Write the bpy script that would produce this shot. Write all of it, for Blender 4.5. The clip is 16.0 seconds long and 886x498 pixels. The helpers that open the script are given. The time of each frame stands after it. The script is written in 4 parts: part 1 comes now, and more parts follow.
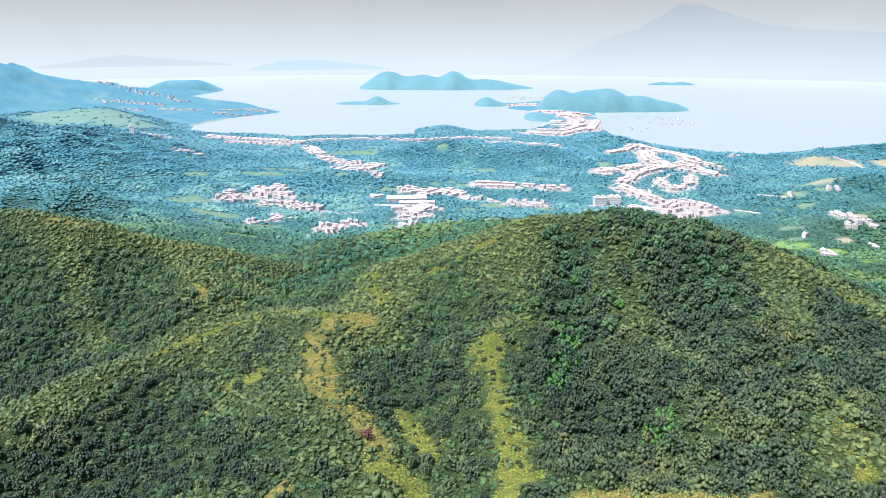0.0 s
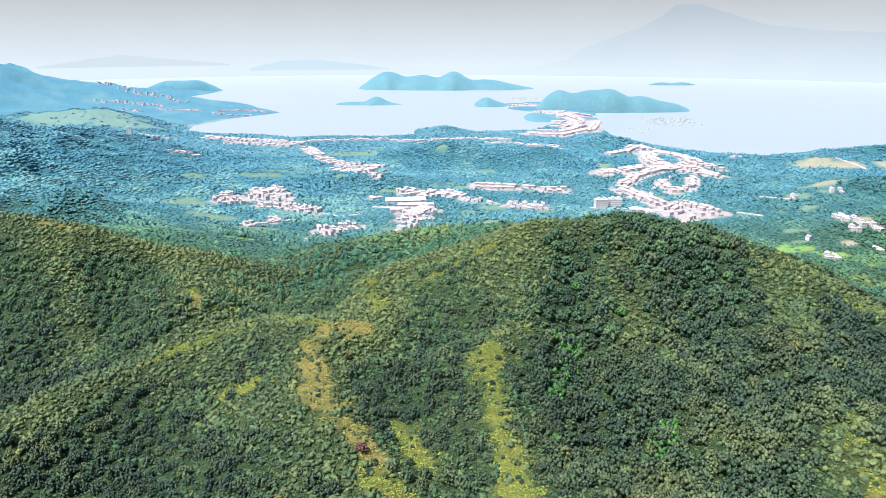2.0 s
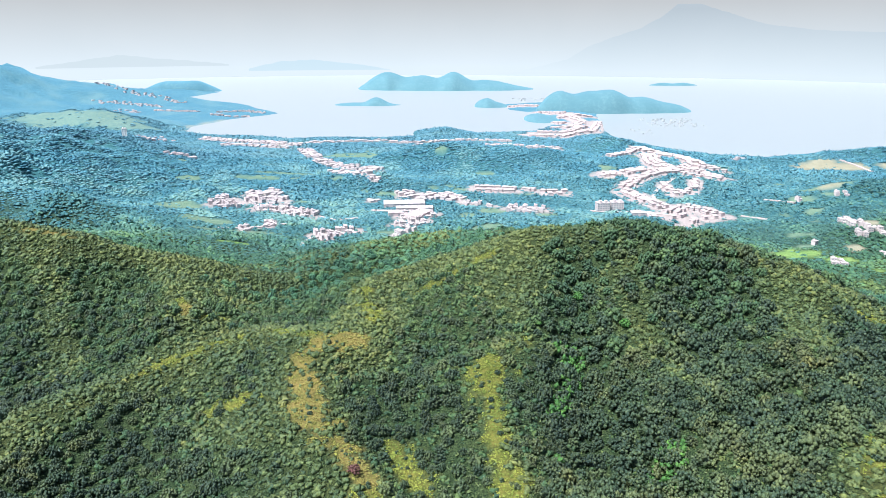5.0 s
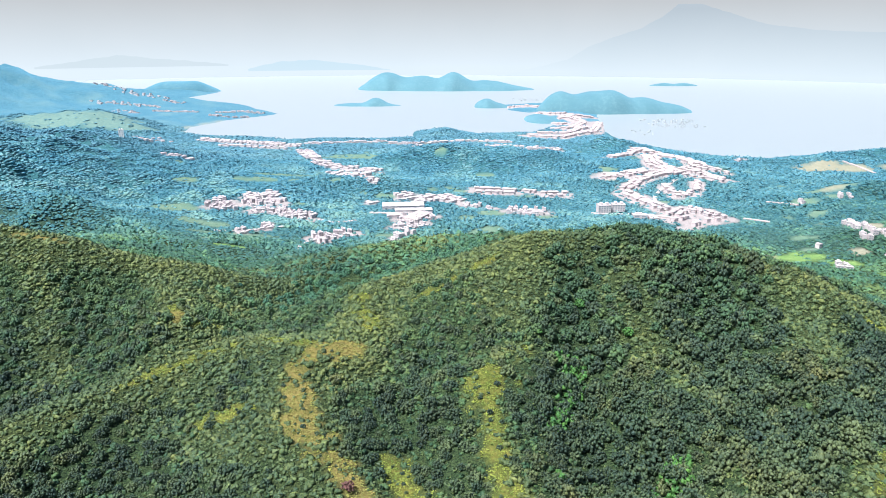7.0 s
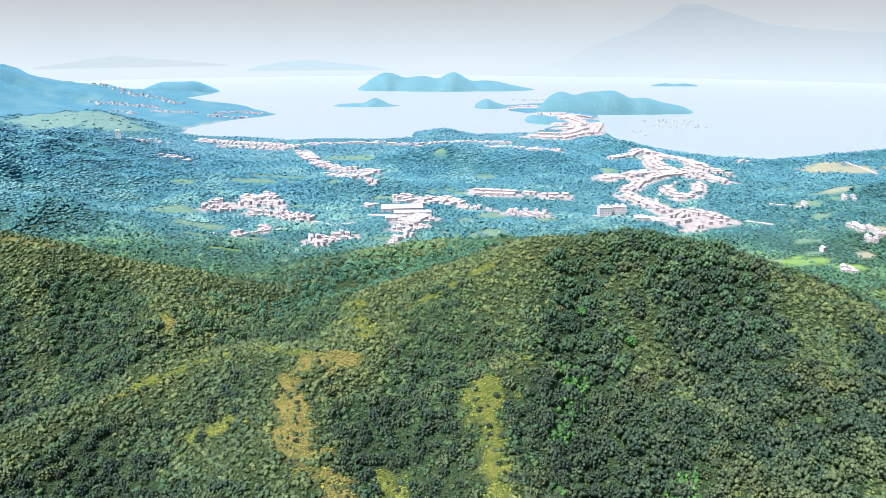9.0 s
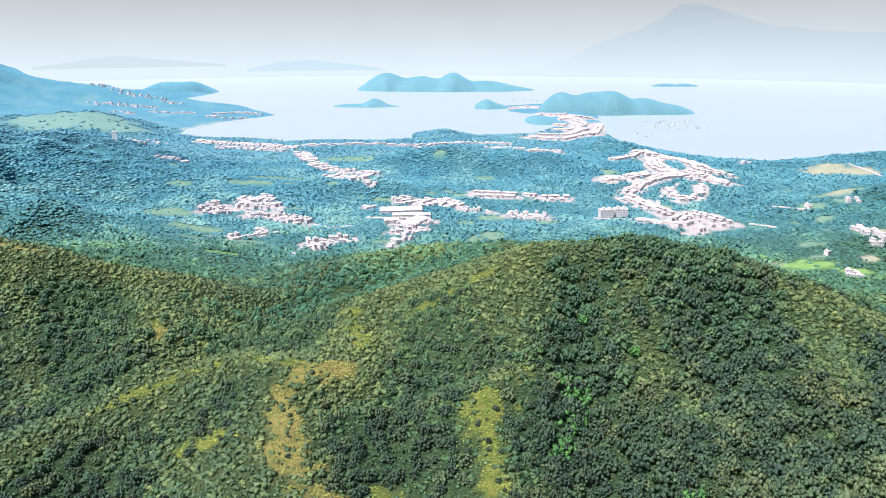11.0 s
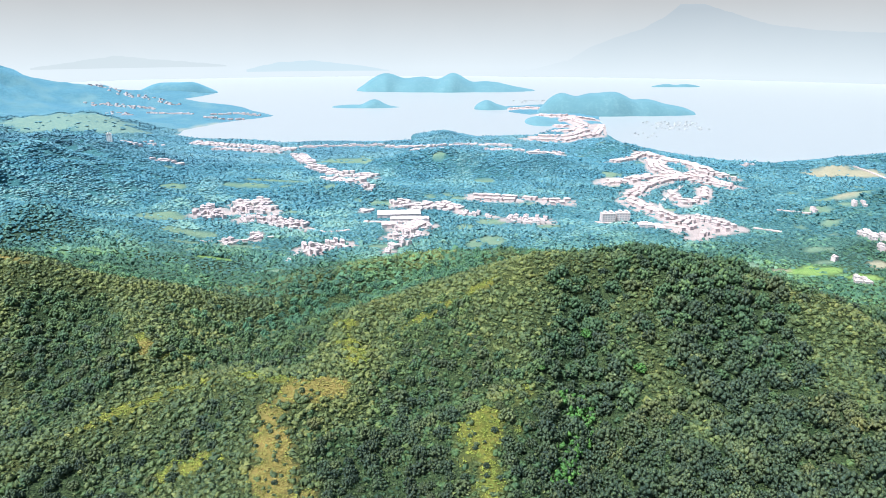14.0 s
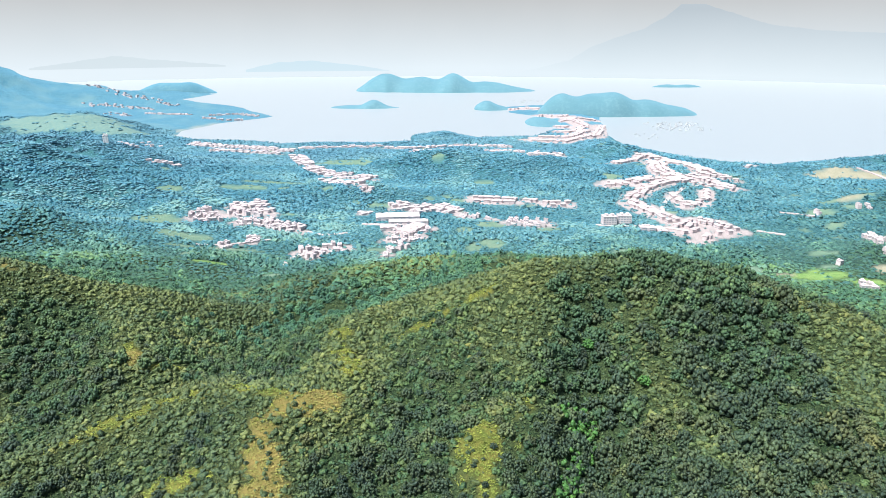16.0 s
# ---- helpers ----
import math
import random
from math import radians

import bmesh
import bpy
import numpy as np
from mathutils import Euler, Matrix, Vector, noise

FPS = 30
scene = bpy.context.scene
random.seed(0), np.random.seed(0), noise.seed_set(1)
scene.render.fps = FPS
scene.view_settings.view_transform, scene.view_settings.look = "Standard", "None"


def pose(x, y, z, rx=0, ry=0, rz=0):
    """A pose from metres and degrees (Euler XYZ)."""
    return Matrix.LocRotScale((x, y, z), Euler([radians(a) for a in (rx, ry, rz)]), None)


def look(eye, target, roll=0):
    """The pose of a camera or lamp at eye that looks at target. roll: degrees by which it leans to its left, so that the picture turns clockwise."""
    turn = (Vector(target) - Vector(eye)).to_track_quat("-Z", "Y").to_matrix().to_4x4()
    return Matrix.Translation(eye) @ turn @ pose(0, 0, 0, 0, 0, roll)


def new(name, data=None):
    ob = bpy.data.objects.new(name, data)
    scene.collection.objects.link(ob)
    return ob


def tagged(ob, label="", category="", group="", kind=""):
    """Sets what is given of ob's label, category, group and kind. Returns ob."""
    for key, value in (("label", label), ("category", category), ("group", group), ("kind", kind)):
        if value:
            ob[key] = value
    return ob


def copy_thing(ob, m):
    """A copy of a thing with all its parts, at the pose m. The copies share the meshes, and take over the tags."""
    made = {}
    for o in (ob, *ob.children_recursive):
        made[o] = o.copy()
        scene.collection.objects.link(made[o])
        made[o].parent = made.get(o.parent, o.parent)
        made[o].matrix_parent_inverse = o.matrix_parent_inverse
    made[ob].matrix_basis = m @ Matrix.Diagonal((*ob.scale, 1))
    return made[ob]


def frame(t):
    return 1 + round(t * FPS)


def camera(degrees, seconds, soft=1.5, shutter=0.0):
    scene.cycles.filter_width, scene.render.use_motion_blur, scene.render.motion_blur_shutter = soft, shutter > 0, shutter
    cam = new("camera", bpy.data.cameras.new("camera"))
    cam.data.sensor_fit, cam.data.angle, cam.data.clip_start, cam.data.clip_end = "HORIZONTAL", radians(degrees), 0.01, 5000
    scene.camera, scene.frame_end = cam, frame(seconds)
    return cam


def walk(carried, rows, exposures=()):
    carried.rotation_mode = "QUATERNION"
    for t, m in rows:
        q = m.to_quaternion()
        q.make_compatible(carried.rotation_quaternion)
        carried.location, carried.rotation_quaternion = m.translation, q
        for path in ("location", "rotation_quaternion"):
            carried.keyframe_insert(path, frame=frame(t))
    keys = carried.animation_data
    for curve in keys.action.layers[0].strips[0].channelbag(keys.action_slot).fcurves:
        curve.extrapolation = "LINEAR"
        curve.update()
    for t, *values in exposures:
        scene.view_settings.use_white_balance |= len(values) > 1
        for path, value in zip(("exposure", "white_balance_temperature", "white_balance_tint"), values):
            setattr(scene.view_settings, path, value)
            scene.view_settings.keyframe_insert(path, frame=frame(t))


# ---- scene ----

# ---- camera: a drone gliding forward and slightly up, looking down 18 degrees ----
cam = camera(68.57, 16.0, soft=0.8)
EYE, PITCH, TRAVEL, EASE = 270.0, -18.25, (10.7, 95.1, 4.2), -0.09


def glide(t):
    s = t / 16.0
    u = s + EASE * s * (1 - s)
    return pose(TRAVEL[0] * u, TRAVEL[1] * u, EYE + TRAVEL[2] * u, 90 + PITCH + 0.02 * s, 0.0, 0.12 * s)


walk(cam, [(k * 0.5, glide(k * 0.5)) for k in range(33)], [(0.0, 0.97, 6080, 10), (13.0, 0.97, 6080, 10), (15.0, 0.97, 6270, 10), (16.0, 0.97, 6270, 10)])

# ---- world, sun ----
SUN_ELEV, SUN_AZ = 62.0, 236.0          # degrees; azimuth clockwise from +y
world = bpy.data.worlds.new("sky")
scene.world = world
world.use_nodes = True
wn = world.node_tree.nodes
wn.clear()
sky = wn.new("ShaderNodeTexSky")
sky.sky_type, sky.sun_disc = "NISHITA", False
sky.sun_elevation, sky.sun_rotation = radians(SUN_ELEV), radians(SUN_AZ)
sky.air_density, sky.dust_density = 1.2, 2.5
bg = wn.new("ShaderNodeBackground")
bg.inputs["Strength"].default_value = 0.069
wo = wn.new("ShaderNodeOutputWorld")
world.node_tree.links.new(sky.outputs[0], bg.inputs[0])
world.node_tree.links.new(bg.outputs[0], wo.inputs[0])
sun_data = bpy.data.lights.new("sun", "SUN")
sun_data.energy, sun_data.angle, sun_data.color = 5.0, radians(0.6), (1.0, 0.97, 0.92)
sun = new("sun", sun_data)
sun_from = Vector((math.sin(radians(SUN_AZ)) * math.cos(radians(SUN_ELEV)), math.cos(radians(SUN_AZ)) * math.cos(radians(SUN_ELEV)), math.sin(radians(SUN_ELEV))))
sun.matrix_world = look(sun_from * 900, (0, 0, 0))


# ---- noise on the plan ----
def lattice(ix, iy, seed):
    n = (ix.astype(np.int64) * 374761393 + iy.astype(np.int64) * 668265263 + seed * 974711) & 0x7FFFFFFF
    n = ((n ^ (n >> 13)) * 1274126177) & 0x7FFFFFFF
    return ((n ^ (n >> 16)) & 0xFFFF) / 65535.0


def vnoise(x, y, size, seed):
    u, v = x / size, y / size
    iu, iv = np.floor(u), np.floor(v)
    fu, fv = u - iu, v - iv
    fu, fv = fu * fu * (3 - 2 * fu), fv * fv * (3 - 2 * fv)
    a, b = lattice(iu, iv, seed), lattice(iu + 1, iv, seed)
    c, d = lattice(iu, iv + 1, seed), lattice(iu + 1, iv + 1, seed)
    return (a * (1 - fu) + b * fu) * (1 - fv) + (c * (1 - fu) + d * fu) * fv - 0.5


def fbm(x, y, size, seed):
    return vnoise(x, y, size, seed) + 0.5 * vnoise(x, y, size / 2.1, seed + 1) + 0.25 * vnoise(x, y, size / 4.3, seed + 2)


def along(x, y, line):
    """Distance to a polyline (x, y, value) and the value at the nearest point."""
    best, val = np.full(np.shape(x), 1e9), np.zeros(np.shape(x))
    for (x0, y0, a), (x1, y1, b) in zip(line[:-1], line[1:]):
        dx, dy = x1 - x0, y1 - y0
        k = np.clip(((x - x0) * dx + (y - y0) * dy) / (dx * dx + dy * dy), 0, 1)
        d = np.hypot(x - x0 - k * dx, y - y0 - k * dy)
        near = d < best
        best, val = np.where(near, d, best), np.where(near, a + k * (b - a), val)
    return best, val


# ---- the lie of the land ----
RIDGES = [  # crest lines x, y, z, and the fall beside them
    (0.50, [(-68, 405, 82), (-60, 470, 80), (-40, 515, 86), (10, 530, 100), (79, 505, 131), (143, 490, 130), (190, 475, 131), (235, 450, 120), (275, 425, 98), (330, 395, 84), (400, 350, 55)]),
    (0.50, [(60, 495, 116), (56, 449, 104), (54, 395, 92), (22, 372, 84), (34, 330, 78), (42, 270, 65)]),
    (0.45, [(143, 485, 133), (122, 405, 86), (140, 350, 90), (138, 290, 76)]),
    (0.45, [(235, 450, 112), (225, 400, 105), (208, 350, 106), (195, 290, 95), (185, 230, 96)]),
    (0.45, [(-68, 405, 80), (-85, 386, 78), (-72, 335, 78), (-39, 286, 68), (-20, 235, 60), (10, 180, 55)]),
    (0.45, [(-68, 405, 83), (-95, 413, 84), (-115, 419, 83), (-130, 420, 81), (-147, 420, 77), (-163, 411, 73), (-195, 388, 67), (-230, 350, 66), (-260, 290, 63)]),
    (0.60, [(-560, 590, 126), (-450, 570, 125), (-393, 560, 122), (-309, 540, 113), (-238, 540, 94), (-151, 580, 60)]),
    (0.45, [(-330, 540, 109), (-280, 470, 81), (-250, 410, 57)]),
    (0.45, [(-225, 535, 90), (-184, 455, 85), (-150, 430, 70)]),
    (0.40, [(-110, 640, 66), (-60, 645, 74), (0, 650, 80), (60, 620, 92), (100, 540, 108)]),
    (0.42, [(70, 228, 83), (110, 222, 86), (145, 205, 82), (180, 120, 98)]),
    (0.45, [(-420, 480, 96), (-360, 400, 70), (-330, 300, 55)]),
    (0.45, [(-150, 120, 110), (-140, 200, 62), (-120, 260, 50)]),
    (0.45, [(-55, 500, 83), (-42, 440, 83), (-48, 395, 79)]),
]
GULLIES = [(12, 17, [(100, 462, 0), (92, 415, 0), (86, 370, 0), (90, 310, 0), (110, 260, 0)]), (6, 16, [(178, 430, 0), (180, 380, 0), (172, 320, 0)])]
HILLS = [  # x, y, height, radius across, radius ahead
    (-790, 1150, 98, 300, 170), (-560, 870, 66, 160, 110), (-700, 1390, 42, 260, 120), (-350, 760, 34, 130, 80),
    (-1790, 2650, 150, 260, 300), (-1330, 2790, 60, 240, 140), (-1120, 1980, 52, 260, 110), (20, 1425, 34, 165, 75), (215, 1390, 18, 130, 70),
    (430, 1610, 30, 70, 110), (470, 1260, 20, 120, 150), (930, 1460, 34, 300, 90), (720, 1040, 40, 150, 110),
    (620, 860, 24, 120, 60), (10, 1950, 26, 85, 45), (-1320, 3390, 50, 170, 70), (-140, 1190, 18, 110, 60),
]
COAST_WEST = [(-3200, 4100), (-2204, 3814), (-1840, 3727), (-1500, 3440), (-1110, 3360), (-1171, 3035), (-837, 2775), (-599, 2420), (-708, 2265), (-779, 2060), (-759, 1958), (-680, 1898), (-539, 1865), (-416, 1821), (-294, 1843), (-166, 1843), (-87, 1865)]
COAST_EAST = [(-85, 1982), (11, 2070), (110, 1935), (196, 1958), (262, 1955), (350, 2120), (373, 2158), (380, 2300), (352, 2402), (253, 2555), (249, 2751), (423, 2823), (590, 2596), (516, 2158), (478, 1898), (485, 1770), (577, 1640), (623, 1574), (718, 1513), (806, 1559), (964, 1623), (1100, 1600), (1500, 1500), (2600, 1300), (2600, -900), (-3200, -900)]
COAST = COAST_WEST + COAST_EAST


def shore_distance(x, y, loop):
    """Metres to the shore, positive on land."""
    inside, best = np.zeros(np.shape(x), bool), np.full(np.shape(x), 1e9)
    for (x0, y0), (x1, y1) in zip(loop, loop[1:] + loop[:1]):
        dx, dy = x1 - x0, y1 - y0
        k = np.clip(((x - x0) * dx + (y - y0) * dy) / (dx * dx + dy * dy), 0, 1)
        best = np.minimum(best, np.hypot(x - x0 - k * dx, y - y0 - k * dy))
        if dy:
            inside ^= ((y0 > y) != (y1 > y)) & (x < x0 + dx * (y - y0) / dy)
    return np.where(inside, best, -best)


def height(x, y):
    x, y = np.asarray(x, float), np.asarray(y, float)
    floor = 10 + 34 / (1 + np.exp((y - 600) / 60.0)) + 2 * fbm(x, y, 160, 11)
    near = floor.copy()
    for fall, line in RIDGES:
        crest = np.full(x.shape, -1e9)
        for a, b in zip(line[:-1], line[1:]):
            d, z = along(x, y, [a, b])
            crest = np.maximum(crest, z - fall * (np.sqrt(d * d + 100) - 10))
        near = np.logaddexp(near / 5.0, crest / 5.0) * 5.0
    near = near + (4.5 * fbm(x, y, 70, 3) + 1.5 * fbm(x, y, 22, 5)) * np.clip((near - floor) / 25, 0.15, 1)
    for deep, wide, line in GULLIES:
        d, _ = along(x, y, line)
        near = near - deep * np.exp(-(d / wide) ** 2)
    far = np.zeros_like(x)
    for hx, hy, h, rx, ry in HILLS:
        far += h * np.exp(-(((x - hx) / rx) ** 2 + ((y - hy) / ry) ** 2))
    far *= np.clip(1 + 0.6 * fbm(x, y, 260, 21) + 0.45 * fbm(x, y, 95, 23), 0.3, 2)
    z = near + far
    s = shore_distance(x, y, COAST) + 14 * fbm(x, y, 90, 31)
    return np.where(s < 60, np.minimum(z, np.maximum(s * 0.12, -6.0)), np.minimum(z, 7.2 + (s - 60) * 0.3))


# ---- materials ----
def material(name, build):
    m = bpy.data.materials.new(name)
    m.use_nodes = True
    nt = m.node_tree
    b = nt.nodes["Principled BSDF"]
    build(nt, b)
    return m


def mix(nt, fac, a, b, mode="MIX"):
    n = nt.nodes.new("ShaderNodeMix")
    n.data_type, n.blend_type = "RGBA", mode
    for k, v in ((0, fac), (6, a), (7, b)):
        if isinstance(v, bpy.types.NodeSocket):
            nt.links.new(v, n.inputs[k])
        else:
            n.inputs[k].default_value = v if k == 0 else (*v, 1)
    return n.outputs[2]


def noise_tex(nt, scale, detail=3.0, rough=0.6):
    geo = nt.nodes.new("ShaderNodeNewGeometry")
    n = nt.nodes.new("ShaderNodeTexNoise")
    n.inputs["Scale"].default_value, n.inputs["Detail"].default_value, n.inputs["Roughness"].default_value = scale, detail, rough
    nt.links.new(geo.outputs["Position"], n.inputs["Vector"])
    return n.outputs["Fac"]


def ramp(nt, fac, lo, hi):
    n = nt.nodes.new("ShaderNodeMapRange")
    n.inputs["From Min"].default_value, n.inputs["From Max"].default_value = lo, hi
    nt.links.new(fac, n.inputs["Value"])
    return n.outputs["Result"]


def bump(nt, b, fac, strength, distance):
    n = nt.nodes.new("ShaderNodeBump")
    n.inputs["Strength"].default_value, n.inputs["Distance"].default_value = strength, distance
    nt.links.new(fac, n.inputs["Height"])
    nt.links.new(n.outputs[0], b.inputs["Normal"])


def attribute(nt, name):
    n = nt.nodes.new("ShaderNodeAttribute")
    n.attribute_name = name
    return n.outputs["Fac"]


def foliage(name, dark, mid, light, sheen=0.0, tint=(0.6, 0.8, 1.0), ior=1.4, rough=0.6, leaf=1.1, relief=0.8, vary=0.6, drift=None):
    def build(nt, b):
        t = attribute(nt, "tint")
        c = mix(nt, ramp(nt, t, 0.0, 0.5), dark, mid)
        c = mix(nt, ramp(nt, t, 0.5, 1.0), c, light)
        fine, broad = noise_tex(nt, leaf, 4, 0.7), noise_tex(nt, leaf * 0.12, 2)
        # fine noise paints bright leaf highlights into the colour
        c = mix(nt, ramp(nt, fine, 0.46, 0.76), c, tuple(v * (1 + 0.7 * vary) for v in light))
        c = mix(nt, ramp(nt, broad, 0.45, 0.8), c, dark)
        if drift:
            c = mix(nt, ramp(nt, noise_tex(nt, 0.022, 3, 0.65), 0.50, 0.74), c, mix(nt, 1.0, c, drift, "MULTIPLY"))
        geo = nt.nodes.new("ShaderNodeNewGeometry")
        c = mix(nt, ramp(nt, geo.outputs["Random Per Island"], 1.0, 1.0 - 1.0 / vary), c, tuple(v * 0.42 for v in mid))
        nt.links.new(c, b.inputs["Base Color"])
        b.inputs["Roughness"].default_value, b.inputs["IOR"].default_value = rough, ior
        b.inputs["Sheen Weight"].default_value, b.inputs["Sheen Roughness"].default_value = sheen, 0.6
        b.inputs["Sheen Tint"].default_value = (*tint, 1)
        b.inputs["Specular Tint"].default_value = (*tint, 1)
        bump(nt, b, fine, min(1.0, 0.2 + vary), relief)
    return material(name, build)


# blue sheen tint that stands in for haze on the ground
HAZE_TINT = (0.30, 0.72, 1.0)
leaf_near = foliage("leaf_near", (0.016, 0.032, 0.025), (0.042, 0.076, 0.041), (0.124, 0.158, 0.064), rough=0.45, drift=(1.36, 1.05, 0.82))
leaf_scrub = foliage("leaf_scrub", (0.034, 0.066, 0.034), (0.082, 0.128, 0.050), (0.175, 0.205, 0.062), rough=0.5, drift=(1.25, 1.03, 0.85))
leaf_bright = foliage("leaf_bright", (0.034, 0.100, 0.028), (0.066, 0.180, 0.038), (0.125, 0.250, 0.048), rough=0.5)
leaf_under = foliage("leaf_under", (0.022, 0.056, 0.030), (0.050, 0.106, 0.042), (0.125, 0.172, 0.050), rough=0.5)
leaf_bloom = foliage("leaf_bloom", (0.12, 0.06, 0.05), (0.20, 0.085, 0.075), (0.26, 0.12, 0.10), rough=0.6)
WOODS_BY_HAZE = [  # woods from the hill to the shore, distance haze mixed into the leaves: reach, leaf colours, sheen, its tint, ior, grain, unevenness
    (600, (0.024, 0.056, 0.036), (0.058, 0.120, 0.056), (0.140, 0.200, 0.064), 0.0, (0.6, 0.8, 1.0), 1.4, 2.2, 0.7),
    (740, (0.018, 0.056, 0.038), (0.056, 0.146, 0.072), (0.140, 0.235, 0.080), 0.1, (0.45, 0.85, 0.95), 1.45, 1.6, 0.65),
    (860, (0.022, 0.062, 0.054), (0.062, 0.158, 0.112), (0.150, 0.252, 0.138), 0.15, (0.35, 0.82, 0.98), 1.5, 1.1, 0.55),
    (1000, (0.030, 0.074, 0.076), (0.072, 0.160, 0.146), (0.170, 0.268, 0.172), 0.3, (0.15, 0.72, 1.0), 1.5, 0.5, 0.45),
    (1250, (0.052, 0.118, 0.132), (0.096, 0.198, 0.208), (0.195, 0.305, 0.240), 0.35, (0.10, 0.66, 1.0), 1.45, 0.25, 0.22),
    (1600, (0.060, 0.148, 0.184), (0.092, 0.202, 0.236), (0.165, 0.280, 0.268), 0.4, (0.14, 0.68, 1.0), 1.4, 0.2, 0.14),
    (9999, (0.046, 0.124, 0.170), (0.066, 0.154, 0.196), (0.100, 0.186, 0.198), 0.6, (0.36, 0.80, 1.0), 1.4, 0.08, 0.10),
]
leaf_by_haze = [foliage("leaf_wood", d, m, l, sh, ti, ior, 0.5 + 0.05 * k, g, max(0.05, 0.6 - 0.11 * k), u) for k, (reach, d, m, l, sh, ti, ior, g, u) in enumerate(WOODS_BY_HAZE)]
# islands: pale blue distance haze mixed into the leaf colour and sheen
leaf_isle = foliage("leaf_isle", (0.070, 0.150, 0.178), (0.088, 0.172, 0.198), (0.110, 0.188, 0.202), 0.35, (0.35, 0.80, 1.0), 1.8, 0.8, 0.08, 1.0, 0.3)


def ground_build(nt, b):
    grain, patchy = noise_tex(nt, 0.55, 4, 0.75), noise_tex(nt, 0.06, 5, 0.7)
    gap_noise = noise_tex(nt, 1.1, 5, 0.75)
    # dark, shade-like gaps between low plants, painted into the ground colour
    c = mix(nt, ramp(nt, gap_noise, 0.40, 0.60), (0.007, 0.016, 0.009), mix(nt, ramp(nt, patchy, 0.35, 0.65), (0.034, 0.064, 0.028), (0.070, 0.100, 0.040)))
    c = mix(nt, attribute(nt, "scrub"), c, mix(nt, ramp(nt, gap_noise, 0.40, 0.62), (0.012, 0.024, 0.012), mix(nt, ramp(nt, patchy, 0.35, 0.65), (0.050, 0.078, 0.030), (0.100, 0.112, 0.038))))
    # farther ground blends to blue: distance haze put into its colour
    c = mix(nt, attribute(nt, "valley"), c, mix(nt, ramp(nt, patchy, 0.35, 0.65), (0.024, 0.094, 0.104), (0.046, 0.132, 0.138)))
    hazy_wood = mix(nt, ramp(nt, noise_tex(nt, 0.11, 4, 0.7), 0.35, 0.65), (0.030, 0.104, 0.146), (0.074, 0.168, 0.204))
    hazy_wood = mix(nt, ramp(nt, noise_tex(nt, 0.009, 3, 0.6), 0.48, 0.7), hazy_wood, (0.100, 0.184, 0.196))
    c = mix(nt, attribute(nt, "distant"), c, hazy_wood)
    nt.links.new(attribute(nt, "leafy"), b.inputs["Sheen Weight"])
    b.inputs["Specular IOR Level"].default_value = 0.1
    b.inputs["Sheen Roughness"].default_value, b.inputs["Sheen Tint"].default_value = 0.6, (*HAZE_TINT, 1)
    sward = noise_tex(nt, 0.16, 4, 0.7)
    grass = mix(nt, ramp(nt, grain, 0.3, 0.7), mix(nt, ramp(nt, sward, 0.35, 0.65), (0.060, 0.085, 0.022), (0.120, 0.118, 0.028)), mix(nt, ramp(nt, sward, 0.35, 0.65), (0.120, 0.145, 0.030), (0.215, 0.190, 0.050)))
    straw = mix(nt, ramp(nt, grain, 0.3, 0.7), mix(nt, ramp(nt, sward, 0.3, 0.6), (0.110, 0.106, 0.034), (0.190, 0.150, 0.058)), mix(nt, ramp(nt, sward, 0.3, 0.6), (0.165, 0.156, 0.042), (0.260, 0.206, 0.064)))
    paved = mix(nt, ramp(nt, grain, 0.3, 0.7), (0.27, 0.235, 0.23), (0.41, 0.36, 0.355))
    lawn = mix(nt, ramp(nt, patchy, 0.3, 0.7), (0.104, 0.186, 0.132), (0.160, 0.228, 0.162))
    meadow = mix(nt, ramp(nt, patchy, 0.3, 0.7), (0.120, 0.225, 0.070), (0.195, 0.290, 0.098))
    # far grass slope: distance haze mixed into its green
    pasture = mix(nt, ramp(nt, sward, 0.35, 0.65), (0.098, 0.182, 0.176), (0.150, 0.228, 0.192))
    field = mix(nt, ramp(nt, patchy, 0.3, 0.7), (0.22, 0.215, 0.15), (0.29, 0.28, 0.21))
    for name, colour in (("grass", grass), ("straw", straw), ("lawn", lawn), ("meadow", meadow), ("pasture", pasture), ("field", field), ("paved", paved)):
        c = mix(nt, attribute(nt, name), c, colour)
    nt.links.new(c, b.inputs["Base Color"])
    b.inputs["Roughness"].default_value = 0.9
    bump(nt, b, gap_noise, 0.9, 1.2)


ground_mat = material("hill_ground", ground_build)


def water_build(nt, b):
    b.inputs["Base Color"].default_value = (0.265, 0.300, 0.320, 1)
    b.inputs["Roughness"].default_value, b.inputs["IOR"].default_value = 0.38, 1.9
    bump(nt, b, noise_tex(nt, 0.012, 2), 0.04, 1.0)


water_mat = material("sea_water", water_build)


def plain(name, a, c, scale, rough=0.7):
    def build(nt, b):
        nt.links.new(mix(nt, ramp(nt, noise_tex(nt, scale, 4), 0.3, 0.7), a, c), b.inputs["Base Color"])
        b.inputs["Roughness"].default_value = rough
    return material(name, build)


wall_white = plain("render_white", (0.43, 0.375, 0.38), (0.60, 0.53, 0.535), 0.2)
wall_pink = plain("render_pink", (0.43, 0.36, 0.365), (0.56, 0.485, 0.485), 0.2)
roof_pink = plain("roof_tile_pink", (0.33, 0.27, 0.27), (0.46, 0.395, 0.395), 0.2)
roof_grey = plain("roof_concrete", (0.33, 0.28, 0.285), (0.50, 0.445, 0.45), 0.2)
